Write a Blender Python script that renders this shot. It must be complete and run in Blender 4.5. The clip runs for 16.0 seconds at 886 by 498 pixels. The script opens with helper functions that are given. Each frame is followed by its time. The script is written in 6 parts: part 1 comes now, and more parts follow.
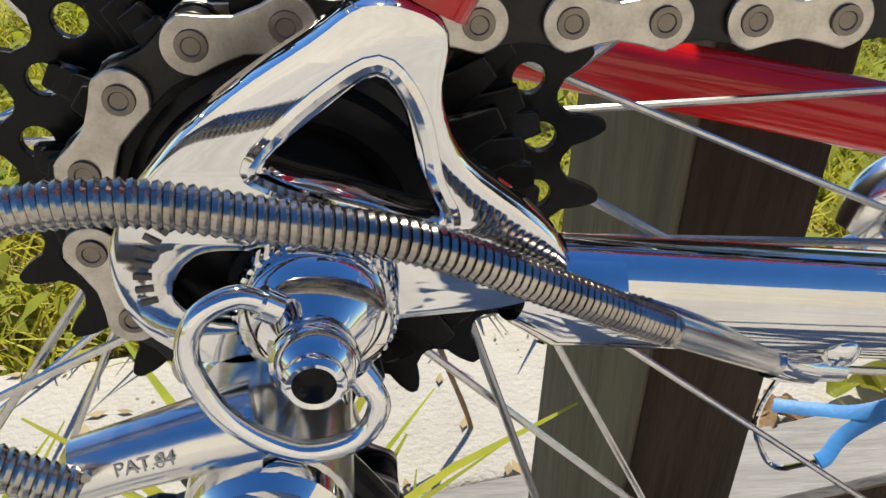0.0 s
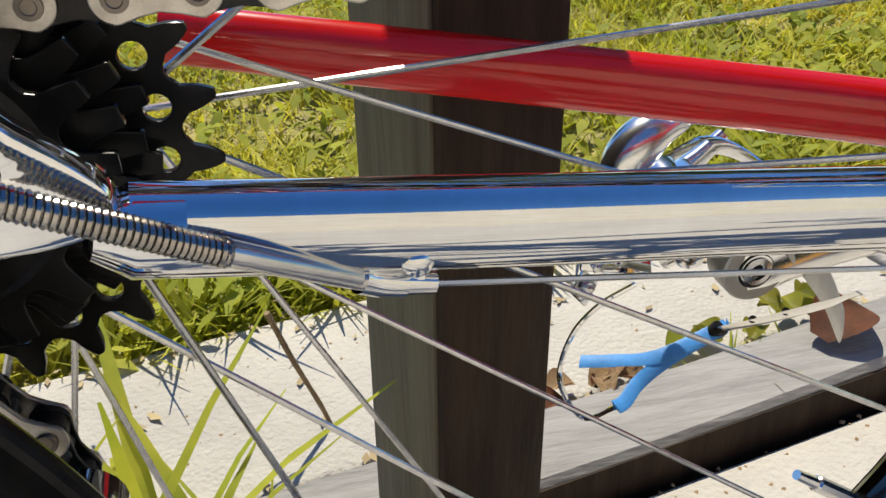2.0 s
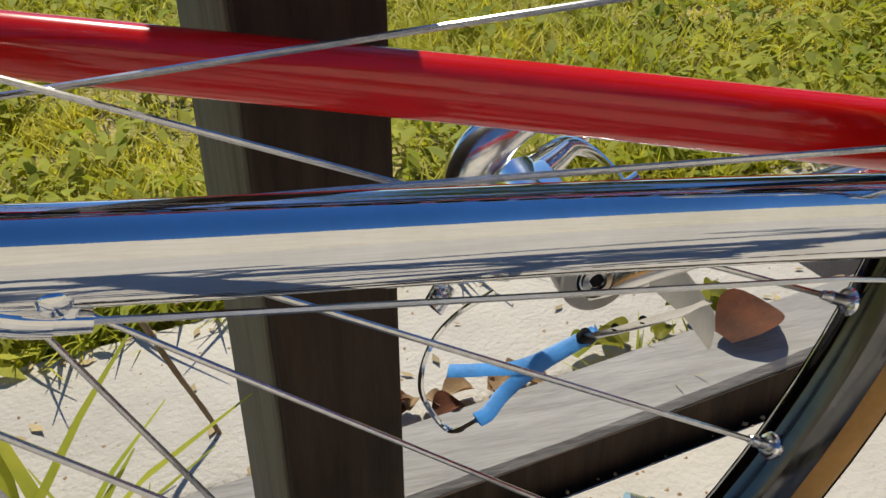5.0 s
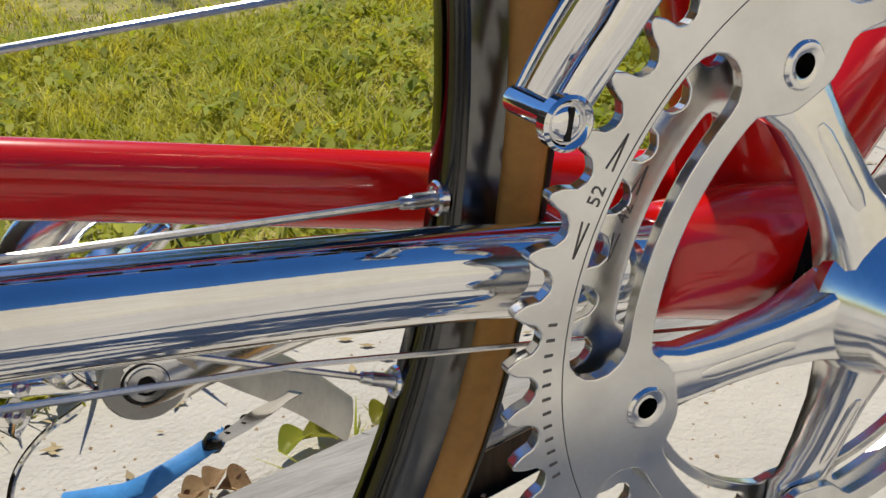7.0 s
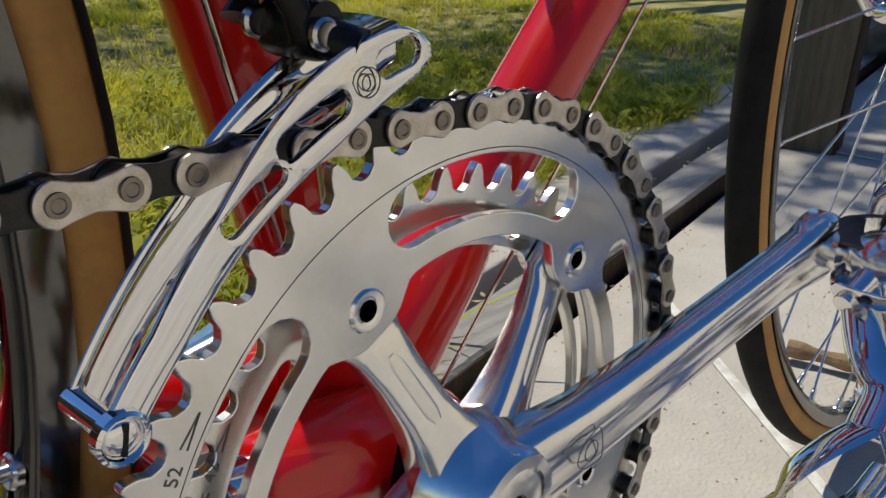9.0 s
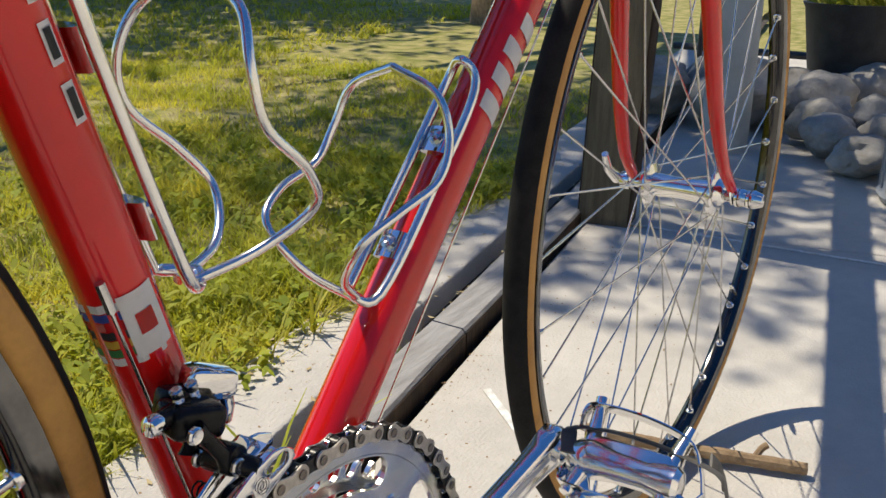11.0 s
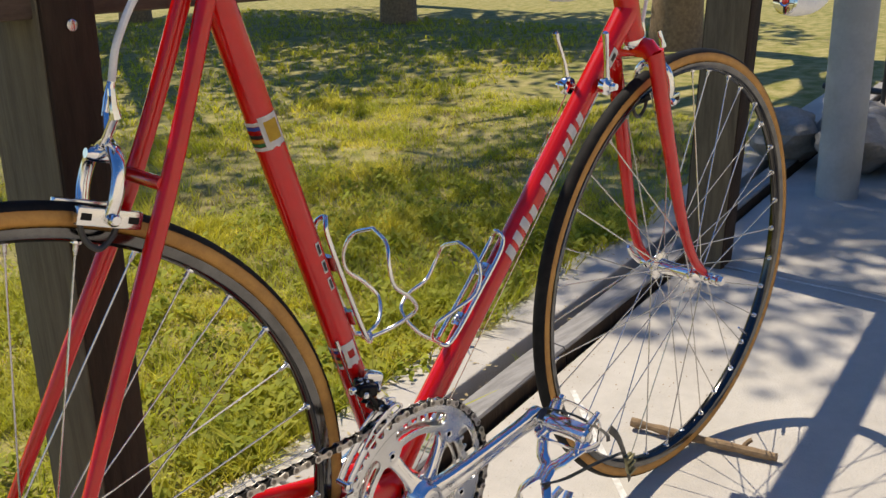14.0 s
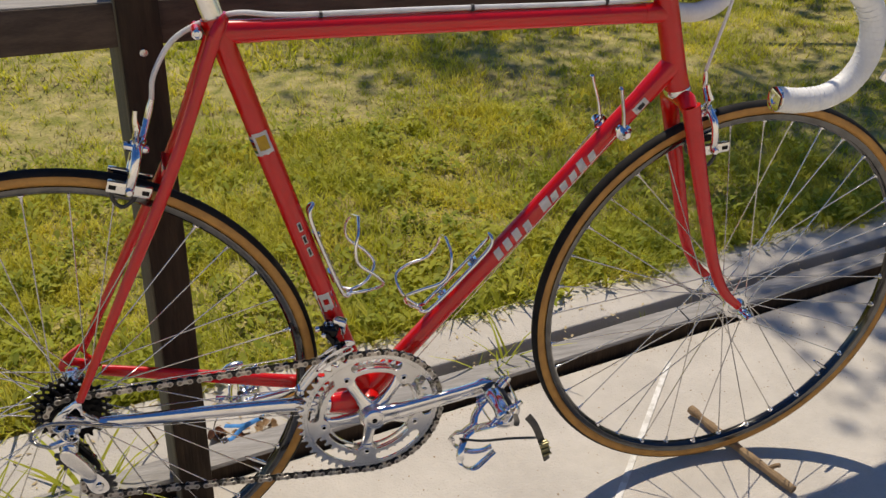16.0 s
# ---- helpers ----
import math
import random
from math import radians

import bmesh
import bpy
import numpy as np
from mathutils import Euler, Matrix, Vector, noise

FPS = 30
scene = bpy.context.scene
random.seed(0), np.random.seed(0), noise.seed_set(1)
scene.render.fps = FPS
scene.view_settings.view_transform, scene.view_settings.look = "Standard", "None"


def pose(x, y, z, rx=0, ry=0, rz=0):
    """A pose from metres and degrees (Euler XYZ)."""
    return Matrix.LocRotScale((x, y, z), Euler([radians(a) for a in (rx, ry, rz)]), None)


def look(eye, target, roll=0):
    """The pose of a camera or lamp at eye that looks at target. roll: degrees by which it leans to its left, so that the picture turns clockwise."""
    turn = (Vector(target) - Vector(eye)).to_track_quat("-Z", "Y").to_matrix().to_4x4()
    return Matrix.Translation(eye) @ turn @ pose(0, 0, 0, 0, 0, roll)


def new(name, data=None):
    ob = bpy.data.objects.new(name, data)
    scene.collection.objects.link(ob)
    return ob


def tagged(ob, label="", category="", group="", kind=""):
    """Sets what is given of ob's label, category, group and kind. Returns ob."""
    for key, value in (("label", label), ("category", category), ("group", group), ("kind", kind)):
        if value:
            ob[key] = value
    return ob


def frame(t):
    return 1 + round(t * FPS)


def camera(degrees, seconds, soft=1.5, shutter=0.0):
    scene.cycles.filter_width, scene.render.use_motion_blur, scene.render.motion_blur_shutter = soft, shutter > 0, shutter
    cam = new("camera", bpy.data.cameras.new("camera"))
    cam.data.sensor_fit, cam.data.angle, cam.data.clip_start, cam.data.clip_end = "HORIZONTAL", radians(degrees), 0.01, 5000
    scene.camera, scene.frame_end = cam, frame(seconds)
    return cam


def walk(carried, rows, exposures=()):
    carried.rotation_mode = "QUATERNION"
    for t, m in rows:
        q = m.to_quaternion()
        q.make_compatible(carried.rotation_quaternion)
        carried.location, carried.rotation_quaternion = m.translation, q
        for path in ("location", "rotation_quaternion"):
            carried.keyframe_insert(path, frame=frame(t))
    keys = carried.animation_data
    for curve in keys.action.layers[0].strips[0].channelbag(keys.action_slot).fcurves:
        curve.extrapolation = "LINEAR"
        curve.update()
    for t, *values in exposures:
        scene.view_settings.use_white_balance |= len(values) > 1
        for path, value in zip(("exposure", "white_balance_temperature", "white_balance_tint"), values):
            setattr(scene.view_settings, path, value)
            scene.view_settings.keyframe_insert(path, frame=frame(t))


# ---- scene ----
cam = camera(51.51, 16.0)
PATH = [
    (0, -0.3935, -0.1680, 0.4029, 59.81, -1.39, -5.78),
    (0.5, -0.3915, -0.1652, 0.4019, 60.70, -0.48, -11.50),
    (1, -0.3700, -0.1776, 0.4013, 59.55, 1.90, -10.29),
    (1.5, -0.3529, -0.1963, 0.4021, 60.56, 2.20, -11.60),
    (2, -0.3434, -0.2012, 0.4018, 60.91, 1.55, -12.77),
    (2.5, -0.3401, -0.1973, 0.4000, 61.17, 1.32, -13.09),
    (3, -0.3350, -0.1939, 0.3988, 61.35, 1.33, -12.74),
    (3.2, -0.3335, -0.1924, 0.3979, 61.51, 1.42, -12.76),
    (5.3, -0.2778, -0.1950, 0.3971, 60.15, 1.22, -15.18),
    (5.5, -0.2703, -0.1965, 0.3961, 60.29, 1.04, -17.03),
    (6, -0.2301, -0.1953, 0.3901, 60.51, 1.68, -18.44),
    (6.5, -0.2051, -0.1944, 0.3832, 62.40, 1.85, -21.21),
    (7, -0.1897, -0.1906, 0.3777, 65.10, 1.34, -25.77),
    (7.5, -0.1764, -0.1914, 0.3770, 68.25, 0.55, -29.94),
    (8, -0.1710, -0.1847, 0.3907, 68.11, -0.20, -37.00),
    (8.5, -0.1658, -0.1851, 0.4046, 68.50, -1.19, -42.13),
    (9, -0.1668, -0.1912, 0.4168, 69.51, -1.52, -46.89),
    (9.5, -0.1712, -0.2028, 0.4369, 69.08, -1.81, -50.37),
    (10, -0.1819, -0.2155, 0.4616, 69.75, -1.55, -53.74),
    (10.2, -0.1875, -0.2215, 0.4691, 71.54, -0.18, -55.24),
]
LATE = [
    (12.3, (-0.4764, -0.3773, 0.7548), (1.1542, 0.5813, 0.1048), 0.99),
    (12.5, (-0.5132, -0.3927, 0.7567), (1.1235, 0.5625, 0.1173), 0.50),
    (13, (-0.5724, -0.4839, 0.7944), (0.9863, 0.5806, 0.1331), -0.37),
    (13.5, (-0.5840, -0.5892, 0.8182), (0.8570, 0.6354, 0.1672), -1.86),
    (14, (-0.5866, -0.6884, 0.8378), (0.7488, 0.6585, 0.2033), -1.87),
    (14.5, (-0.5582, -0.8131, 0.9117), (0.6145, 0.6519, 0.2199), -1.06),
    (15, (-0.4653, -0.8928, 1.0529), (0.5005, 0.6321, 0.1916), 0.23),
    (15.5, (-0.4012, -0.9702, 1.0807), (0.4180, 0.6146, 0.1766), 2.06),
    (16, (-0.2251, -1.0928, 1.1166), (0.3002, 0.5860, 0.1650), 1.64),
]
walk(cam, [(r[0], pose(*r[1:])) for r in PATH] + [(t, look(eye, target, roll)) for t, eye, target, roll in LATE], [(0, 0.32, 6750, 6), (3, 0.20, 6800, 6), (5.5, -0.02, 6800, 6), (7, 0.0, 6720, 6), (8.4, -0.25, 6720, 6), (9.2, -0.25, 6750, 6), (10, 0.0, 6800, 7), (12.4, 0.22, 7050, 10), (13.5, 0.24, 7100, 11), (14, 0.13, 7120, 11), (15, 0.02, 7160, 12), (16, -0.16, 7200, 12)])

# ---- light ----
SUN = Vector((0.03, 0.57, 1.0)).normalized()
world = bpy.data.worlds.new("sky")
scene.world = world
world.use_nodes = True
wn = world.node_tree.nodes
sky = wn.new("ShaderNodeTexSky")
sky.sky_type, sky.sun_disc = "NISHITA", False
sky.sun_elevation = math.asin(SUN.z)
sky.air_density, sky.dust_density, sky.ozone_density = 1.0, 0.15, 3.0
sky.sun_rotation = math.atan2(SUN.x, SUN.y)
wn["Background"].inputs["Strength"].default_value = 0.125
deep = wn.new("ShaderNodeHueSaturation")
deep.inputs["Saturation"].default_value = 1.30
deep.inputs["Hue"].default_value = 0.51
world.node_tree.links.new(sky.outputs[0], deep.inputs["Color"])
world.node_tree.links.new(deep.outputs[0], wn["Background"].inputs["Color"])
sun_data = bpy.data.lights.new("sun", "SUN")
sun_data.energy, sun_data.angle, sun_data.color = 4.9, radians(0.6), (1.0, 0.94, 0.83)
sun = new("sun", sun_data)
sun.matrix_world = look(SUN * 10, (0, 0, 0))


# ---- materials ----
def material(name, base, rough=0.5, metal=0.0, second=None, scale=20.0, bump=0.0, bump_scale=60.0, coat=0.0,
             vary=0.0, stretch=(1, 1, 1), detail=6.0, rough_vary=0.0, low=0.35, high=0.7):
    """A principled surface with blotches of a second colour, fine relief and some variation between pieces."""
    m = bpy.data.materials.new(name)
    m.use_nodes = True
    nt = m.node_tree
    bs = nt.nodes["Principled BSDF"]
    bs.inputs["Base Color"].default_value = (*base, 1)
    bs.inputs["Roughness"].default_value = rough
    bs.inputs["Metallic"].default_value = metal
    bs.inputs["Coat Weight"].default_value = coat
    bs.inputs["Coat Roughness"].default_value = 0.04
    tc = nt.nodes.new("ShaderNodeTexCoord")
    mp = nt.nodes.new("ShaderNodeMapping")
    mp.inputs["Scale"].default_value = stretch
    nt.links.new(tc.outputs["Object"], mp.inputs["Vector"])

    def noise_node(s, d):
        n = nt.nodes.new("ShaderNodeTexNoise")
        n.inputs["Scale"].default_value, n.inputs["Detail"].default_value = s, d
        nt.links.new(mp.outputs[0], n.inputs["Vector"])
        return n
    colour = None
    if second:
        n = noise_node(scale, detail)
        fine = noise_node(scale * 9.0, 4.0)
        add = nt.nodes.new("ShaderNodeMath")
        add.operation = "MULTIPLY_ADD"
        add.inputs[1].default_value = 0.35
        nt.links.new(fine.outputs["Fac"], add.inputs[0])
        nt.links.new(n.outputs["Fac"], add.inputs[2])
        ramp = nt.nodes.new("ShaderNodeValToRGB")
        ramp.color_ramp.elements[0].position, ramp.color_ramp.elements[1].position = low + 0.17, high + 0.17
        ramp.color_ramp.elements[0].color, ramp.color_ramp.elements[1].color = (*base, 1), (*second, 1)
        nt.links.new(add.outputs[0], ramp.inputs[0])
        colour = ramp.outputs[0]
    if vary:
        info = nt.nodes.new("ShaderNodeObjectInfo")
        geo = nt.nodes.new("ShaderNodeNewGeometry")
        both = nt.nodes.new("ShaderNodeMath")
        both.operation = "ADD"
        nt.links.new(info.outputs["Random"], both.inputs[0])
        nt.links.new(geo.outputs["Random Per Island"], both.inputs[1])
        rng = nt.nodes.new("ShaderNodeMapRange")
        rng.inputs[2].default_value = 2.0
        rng.inputs[3].default_value, rng.inputs[4].default_value = 1 - vary, 1 + vary
        nt.links.new(both.outputs[0], rng.inputs[0])
        hsv = nt.nodes.new("ShaderNodeHueSaturation")
        hsv.inputs["Color"].default_value = (*base, 1)
        if colour:
            nt.links.new(colour, hsv.inputs["Color"])
        nt.links.new(rng.outputs[0], hsv.inputs["Value"])
        colour = hsv.outputs[0]
    if colour:
        nt.links.new(colour, bs.inputs["Base Color"])
    if rough_vary:
        n = noise_node(scale * 2.0, 5.0)
        rng = nt.nodes.new("ShaderNodeMapRange")
        rng.inputs[3].default_value, rng.inputs[4].default_value = rough - rough_vary, rough + rough_vary
        nt.links.new(n.outputs["Fac"], rng.inputs[0])
        nt.links.new(rng.outputs[0], bs.inputs["Roughness"])
    if bump:
        n = noise_node(bump_scale, 5.0)
        bn = nt.nodes.new("ShaderNodeBump")
        bn.inputs["Strength"].default_value, bn.inputs["Distance"].default_value = 1.0, bump
        nt.links.new(n.outputs["Fac"], bn.inputs["Height"])
        nt.links.new(bn.outputs[0], bs.inputs["Normal"])
    return m


RED = material("red_paint", (0.60, 0.006, 0.006), 0.24, 0.0, (0.50, 0.005, 0.004), 9, coat=0.8, bump=0.00002, bump_scale=300)
CHROME = material("chrome", (0.78, 0.78, 0.79), 0.045, 1.0, (0.70, 0.69, 0.68), 40, bump=0.00002, bump_scale=220, rough_vary=0.03)
ALLOY = material("polished_alloy", (0.80, 0.79, 0.77), 0.20, 1.0, (0.70, 0.69, 0.66), 60, bump=0.00001, bump_scale=900, rough_vary=0.06)
ALLOY_BRIGHT = material("bright_alloy", (0.84, 0.83, 0.82), 0.15, 1.0, (0.74, 0.73, 0.71), 50, bump=0.00001, bump_scale=600, rough_vary=0.04)
# Grey rim darkened: the dark reflections of its inner face are in the colour.
RIM_METAL = material("darkened_anodised_rim", (0.085, 0.083, 0.080), 0.10, 1.0, (0.06, 0.058, 0.056), 30, rough_vary=0.05)
BRAKE_TRACK = material("worn_rim_side", (0.165, 0.162, 0.158), 0.16, 1.0, (0.11, 0.108, 0.104), 45, rough_vary=0.08)
STEEL = material("spoke_steel", (0.62, 0.61, 0.60), 0.22, 1.0, (0.48, 0.47, 0.46), 70)
CHAIN_OUT = material("nickel_chain_plate", (0.62, 0.57, 0.50), 0.33, 1.0, (0.42, 0.38, 0.33), 240, vary=0.10, bump=0.00003, bump_scale=900)
CHAIN_IN = material("oiled_black_steel", (0.028, 0.026, 0.024), 0.34, 0.6, (0.012, 0.011, 0.010), 200, vary=0.2)
PIN_STEEL = material("dark_chain_pin", (0.24, 0.205, 0.17), 0.40, 1.0, (0.18, 0.16, 0.14), 300, bump=0.00003, bump_scale=900)
COIL_STEEL = material("bare_coil_steel", (0.44, 0.41, 0.37), 0.20, 1.0, (0.30, 0.27, 0.24), 120)
ETCHED = material("shallow_etching", (0.26, 0.27, 0.29), 0.4, 0.9, (0.36, 0.36, 0.37), 400)
MATT_ALLOY = material("dull_grey_alloy", (0.50, 0.49, 0.46), 0.42, 1.0, (0.38, 0.37, 0.35), 45, bump=0.00003, bump_scale=400, rough_vary=0.08)
BLACK_METAL = material("black_sprocket_steel", (0.006, 0.0058, 0.0056), 0.24, 0.0, (0.013, 0.012, 0.011), 120, bump=0.00003, bump_scale=600)
BLACK_PLASTIC = material("black_plastic", (0.02, 0.02, 0.021), 0.4, 0.0, (0.035, 0.035, 0.035), 90)
RUBBER = material("black_tread_rubber", (0.010, 0.010, 0.010), 0.72, 0.0, (0.020, 0.019, 0.018), 60, bump=0.0002, bump_scale=500)
GUM = material("gum_sidewall", (0.47, 0.235, 0.050), 0.6, 0.0, (0.34, 0.16, 0.033), 45, bump=0.0001, bump_scale=700)
WHITE_TAPE = material("white_bar_tape", (0.80, 0.80, 0.78), 0.5, 0.0, (0.66, 0.66, 0.64), 25, bump=0.0003, bump_scale=250)
WHITE_HOUSING = material("white_cable_housing", (0.72, 0.72, 0.71), 0.4, 0.0, (0.6, 0.6, 0.6), 60)
DECAL_WHITE = material("white_decal", (0.88, 0.87, 0.84), 0.35, 0.0, (0.82, 0.81, 0.78), 200)
DECAL_YELLOW = material("yellow_decal", (0.75, 0.50, 0.05), 0.4, 0.0, (0.65, 0.42, 0.04), 200)
DECAL_BLACK = material("black_decal", (0.03, 0.03, 0.035), 0.4, 0.0, (0.05, 0.05, 0.05), 200)
DECAL_BLUE = material("blue_decal", (0.05, 0.12, 0.5), 0.4, 0.0, (0.05, 0.10, 0.4), 200)
DECAL_GREEN = material("green_decal", (0.05, 0.3, 0.08), 0.4, 0.0, (0.05, 0.22, 0.06), 200)
ENGRAVED = material("dark_engraving", (0.09, 0.085, 0.08), 0.45, 0.6, (0.14, 0.13, 0.12), 400)
# Plain blue for the sky mirrored in the left pedal's chromed toe clip.
SKY_BLUE_CLIP = material("sky_blue_clip", (0.06, 0.28, 0.68), 0.5, 0.0, (0.04, 0.2, 0.5), 60, bump=0.0002, bump_scale=400)
DARK_STRAP = material("dark_leather_strap", (0.05, 0.045, 0.04), 0.55, 0.0, (0.1, 0.09, 0.07), 80)
# Post wood; also darkens the timber's front, which lies in shade.
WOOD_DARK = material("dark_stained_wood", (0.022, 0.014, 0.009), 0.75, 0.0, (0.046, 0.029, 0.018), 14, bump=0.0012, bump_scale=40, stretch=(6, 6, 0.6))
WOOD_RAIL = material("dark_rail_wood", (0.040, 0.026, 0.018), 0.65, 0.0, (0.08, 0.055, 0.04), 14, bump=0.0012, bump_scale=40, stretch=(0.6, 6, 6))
WOOD_OLIVE = material("olive_wood", (0.125, 0.105, 0.065), 0.8, 0.0, (0.07, 0.056, 0.034), 14, bump=0.0012, bump_scale=40, stretch=(6, 6, 0.6))
LINE_WHITE = material("pale_line_white", (0.68, 0.67, 0.63), 0.8, 0.0, (0.52, 0.50, 0.45), 60, low=0.45, high=0.6)
# Timber wood; also paints the sunlit top of the rail.
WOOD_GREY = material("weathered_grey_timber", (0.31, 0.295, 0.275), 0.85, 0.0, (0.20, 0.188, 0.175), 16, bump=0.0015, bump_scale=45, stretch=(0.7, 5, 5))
CONCRETE = material("pale_concrete", (0.50, 0.465, 0.41), 0.9, 0.0, (0.39, 0.36, 0.315), 5.5, bump=0.0022, bump_scale=230, detail=12, low=0.3, high=0.75)
SOIL = material("dark_soil", (0.034, 0.026, 0.017), 0.95, 0.0, (0.075, 0.058, 0.038), 30, bump=0.006, bump_scale=60)
LAWN = material("lawn_thatch", (0.16, 0.165, 0.02), 0.95, 0.0, (0.40, 0.33, 0.13), 12, bump=0.008, bump_scale=70)
GRASS = material("grass_blades", (0.36, 0.385, 0.018), 0.65, 0.0, (0.66, 0.575, 0.06), 3.0, vary=0.6)
STRAW = material("dry_straw", (0.42, 0.33, 0.17), 0.8, 0.0, (0.30, 0.22, 0.11), 8, vary=0.4)
WEED = material("weed_leaves", (0.29, 0.35, 0.025), 0.75, 0.0, (0.54, 0.52, 0.05), 9, vary=0.35)
FOLIAGE = material("tree_leaves", (0.05, 0.10, 0.02), 0.55, 0.0, (0.10, 0.15, 0.03), 5, vary=0.35)
YELLOW_LEAF = material("yellow_leaves", (0.50, 0.45, 0.06), 0.5, 0.0, (0.30, 0.36, 0.05), 9, vary=0.3)
BARK = material("bark", (0.20, 0.13, 0.07), 0.9, 0.0, (0.32, 0.22, 0.12), 40, bump=0.002, bump_scale=120)
ROCK = material("garden_rock", (0.34, 0.32, 0.29), 0.9, 0.0, (0.20, 0.18, 0.15), 9, bump=0.006, bump_scale=30)
BIN_GREY = material("grey_ribbed_plastic", (0.34, 0.35, 0.36), 0.5, 0.0, (0.25, 0.255, 0.26), 7, bump=0.0005, bump_scale=90)
BIN_BLUE = material("blue_plastic_rim", (0.05, 0.33, 0.55), 0.45, 0.0, (0.04, 0.26, 0.45), 20)
POT_BLACK = material("black_plant_pot", (0.02, 0.02, 0.02), 0.5, 0.0, (0.04, 0.04, 0.04), 20)
PAINT_GREY = material("pale_grey_paint", (0.42, 0.43, 0.41), 0.7, 0.0, (0.33, 0.34, 0.32), 9, bump=0.0005, bump_scale=60)
RUST = material("rusty_leaf", (0.22, 0.075, 0.03), 0.8, 0.0, (0.10, 0.04, 0.02), 40, bump=0.001, bump_scale=120)
DRY_LEAF = material("dry_leaf", (0.36, 0.22, 0.11), 0.8, 0.0, (0.50, 0.36, 0.20), 60, bump=0.0006, bump_scale=150)
STUCCO = material("pale_stucco", (0.72, 0.66, 0.57), 0.9, 0.0, (0.64, 0.57, 0.48), 3, bump=0.004, bump_scale=90)


for m, level in ((RED, 0.22), (RUBBER, 0.12), (BLACK_METAL, 0.16), (WOOD_DARK, 0.2), (WOOD_RAIL, 0.3)):
    m.node_tree.nodes["Principled BSDF"].inputs["Specular IOR Level"].default_value = level


def let_light_through(m, share):
    """Thin leaves pass a share of the sun."""
    nt = m.node_tree
    bs = nt.nodes["Principled BSDF"]
    tr = nt.nodes.new("ShaderNodeBsdfTranslucent")
    mix = nt.nodes.new("ShaderNodeMixShader")
    mix.inputs[0].default_value = share
    for link in list(nt.links):
        if link.to_socket == bs.inputs["Base Color"]:
            nt.links.new(link.from_socket, tr.inputs["Color"])
    nt.links.new(bs.outputs[0], mix.inputs[1])
    nt.links.new(tr.outputs[0], mix.inputs[2])
    nt.links.new(mix.outputs[0], nt.nodes["Material Output"].inputs["Surface"])


for m in (GRASS, WEED, YELLOW_LEAF, FOLIAGE):
    let_light_through(m, 0.45)


# ---- building helpers ----
WORLD = {}


def settle(ob, parent):
    ob.parent = parent
    ob.matrix_parent_inverse = WORLD.get(parent.name, Matrix()).inverted()
    return ob


def finish(mesh, mat, angle=35):
    for p in mesh.polygons:
        p.use_smooth = True
    mesh.set_sharp_from_angle(angle=radians(angle))
    mesh.materials.append(mat)
    return mesh


def mesh_of(bm, name, mat, angle=35):
    me = bpy.data.meshes.new(name)
    bmesh.ops.recalc_face_normals(bm, faces=bm.faces[:])
    bm.to_mesh(me)
    bm.free()
    return finish(me, mat, angle)


def part(name, bm, mat, parent, label="", angle=35):
    ob = new(name, mesh_of(bm, name, mat, angle) if isinstance(bm, bmesh.types.BMesh) else bm)
    settle(ob, parent)
    if label:
        tagged(ob, label)
    return ob


def repeat(name, mesh, m, parent):
    ob = new(name, mesh)
    ob.matrix_basis = m
    return settle(ob, parent)


def thing(name, at, label, category, group="", kind=""):
    ob = new(name)
    ob.location = at
    ob.empty_display_size = 0.02
    WORLD[ob.name] = Matrix.Translation(at)
    return tagged(ob, label, category, group, kind)


def solid(name, bm, mat, label, category="", group="", kind="", angle=35):
    return tagged(new(name, mesh_of(bm, name, mat, angle)), label, category, group, kind)


def V(*a):
    return Vector(a)


def spline(pts, k=6):
    """A Catmull-Rom curve through the points."""
    p = [Vector(q) for q in pts]
    p = [p[0] * 2 - p[1]] + p + [p[-1] * 2 - p[-2]]
    out = []
    for i in range(1, len(p) - 2):
        for j in range(k):
            t = j / k
            a, b, c, d = p[i - 1:i + 3]
            out.append(0.5 * (2 * b + (c - a) * t + (2 * a - 5 * b + 4 * c - d) * t * t + (3 * b - a - 3 * c + d) * t ** 3))
    return out + [p[-2]]


def sweep(bm, pts, rad, n=14, wide=1.0, high=1.0, up=None, closed=False):
    """A tube along the points; rad may be a list; wide and high squash its section across and along up."""
    pts = [Vector(q) for q in pts]
    m = len(pts)
    rads = rad if isinstance(rad, (list, tuple)) else [rad] * m
    rings = []
    side = None
    for i, q in enumerate(pts):
        a = pts[(i - 1) % m] if closed or i else q
        b = pts[(i + 1) % m] if closed or i < m - 1 else q
        tan = (b - a).normalized()
        if up is not None:
            side = tan.cross(Vector(up)).normalized()
        elif side is None:
            side = tan.cross(V(0, 0, 1) if abs(tan.z) < 0.9 else V(1, 0, 0)).normalized()
        else:
            side = (side - tan * side.dot(tan)).normalized()
        top = side.cross(tan)
        rings.append([bm.verts.new(q + rads[i] * (wide * math.cos(2 * math.pi * j / n) * side + high * math.sin(2 * math.pi * j / n) * top))
                      for j in range(n)])
    for i in range(m if closed else m - 1):
        r, s = rings[i], rings[(i + 1) % m]
        for j in range(n):
            bm.faces.new((r[j], r[(j + 1) % n], s[(j + 1) % n], s[j]))
    if not closed:
        bm.faces.new(rings[0])
        bm.faces.new(rings[-1][::-1])
    return bm


def tube(pts, rad, n=14, **k):
    return sweep(bmesh.new(), pts, rad, n, **k)


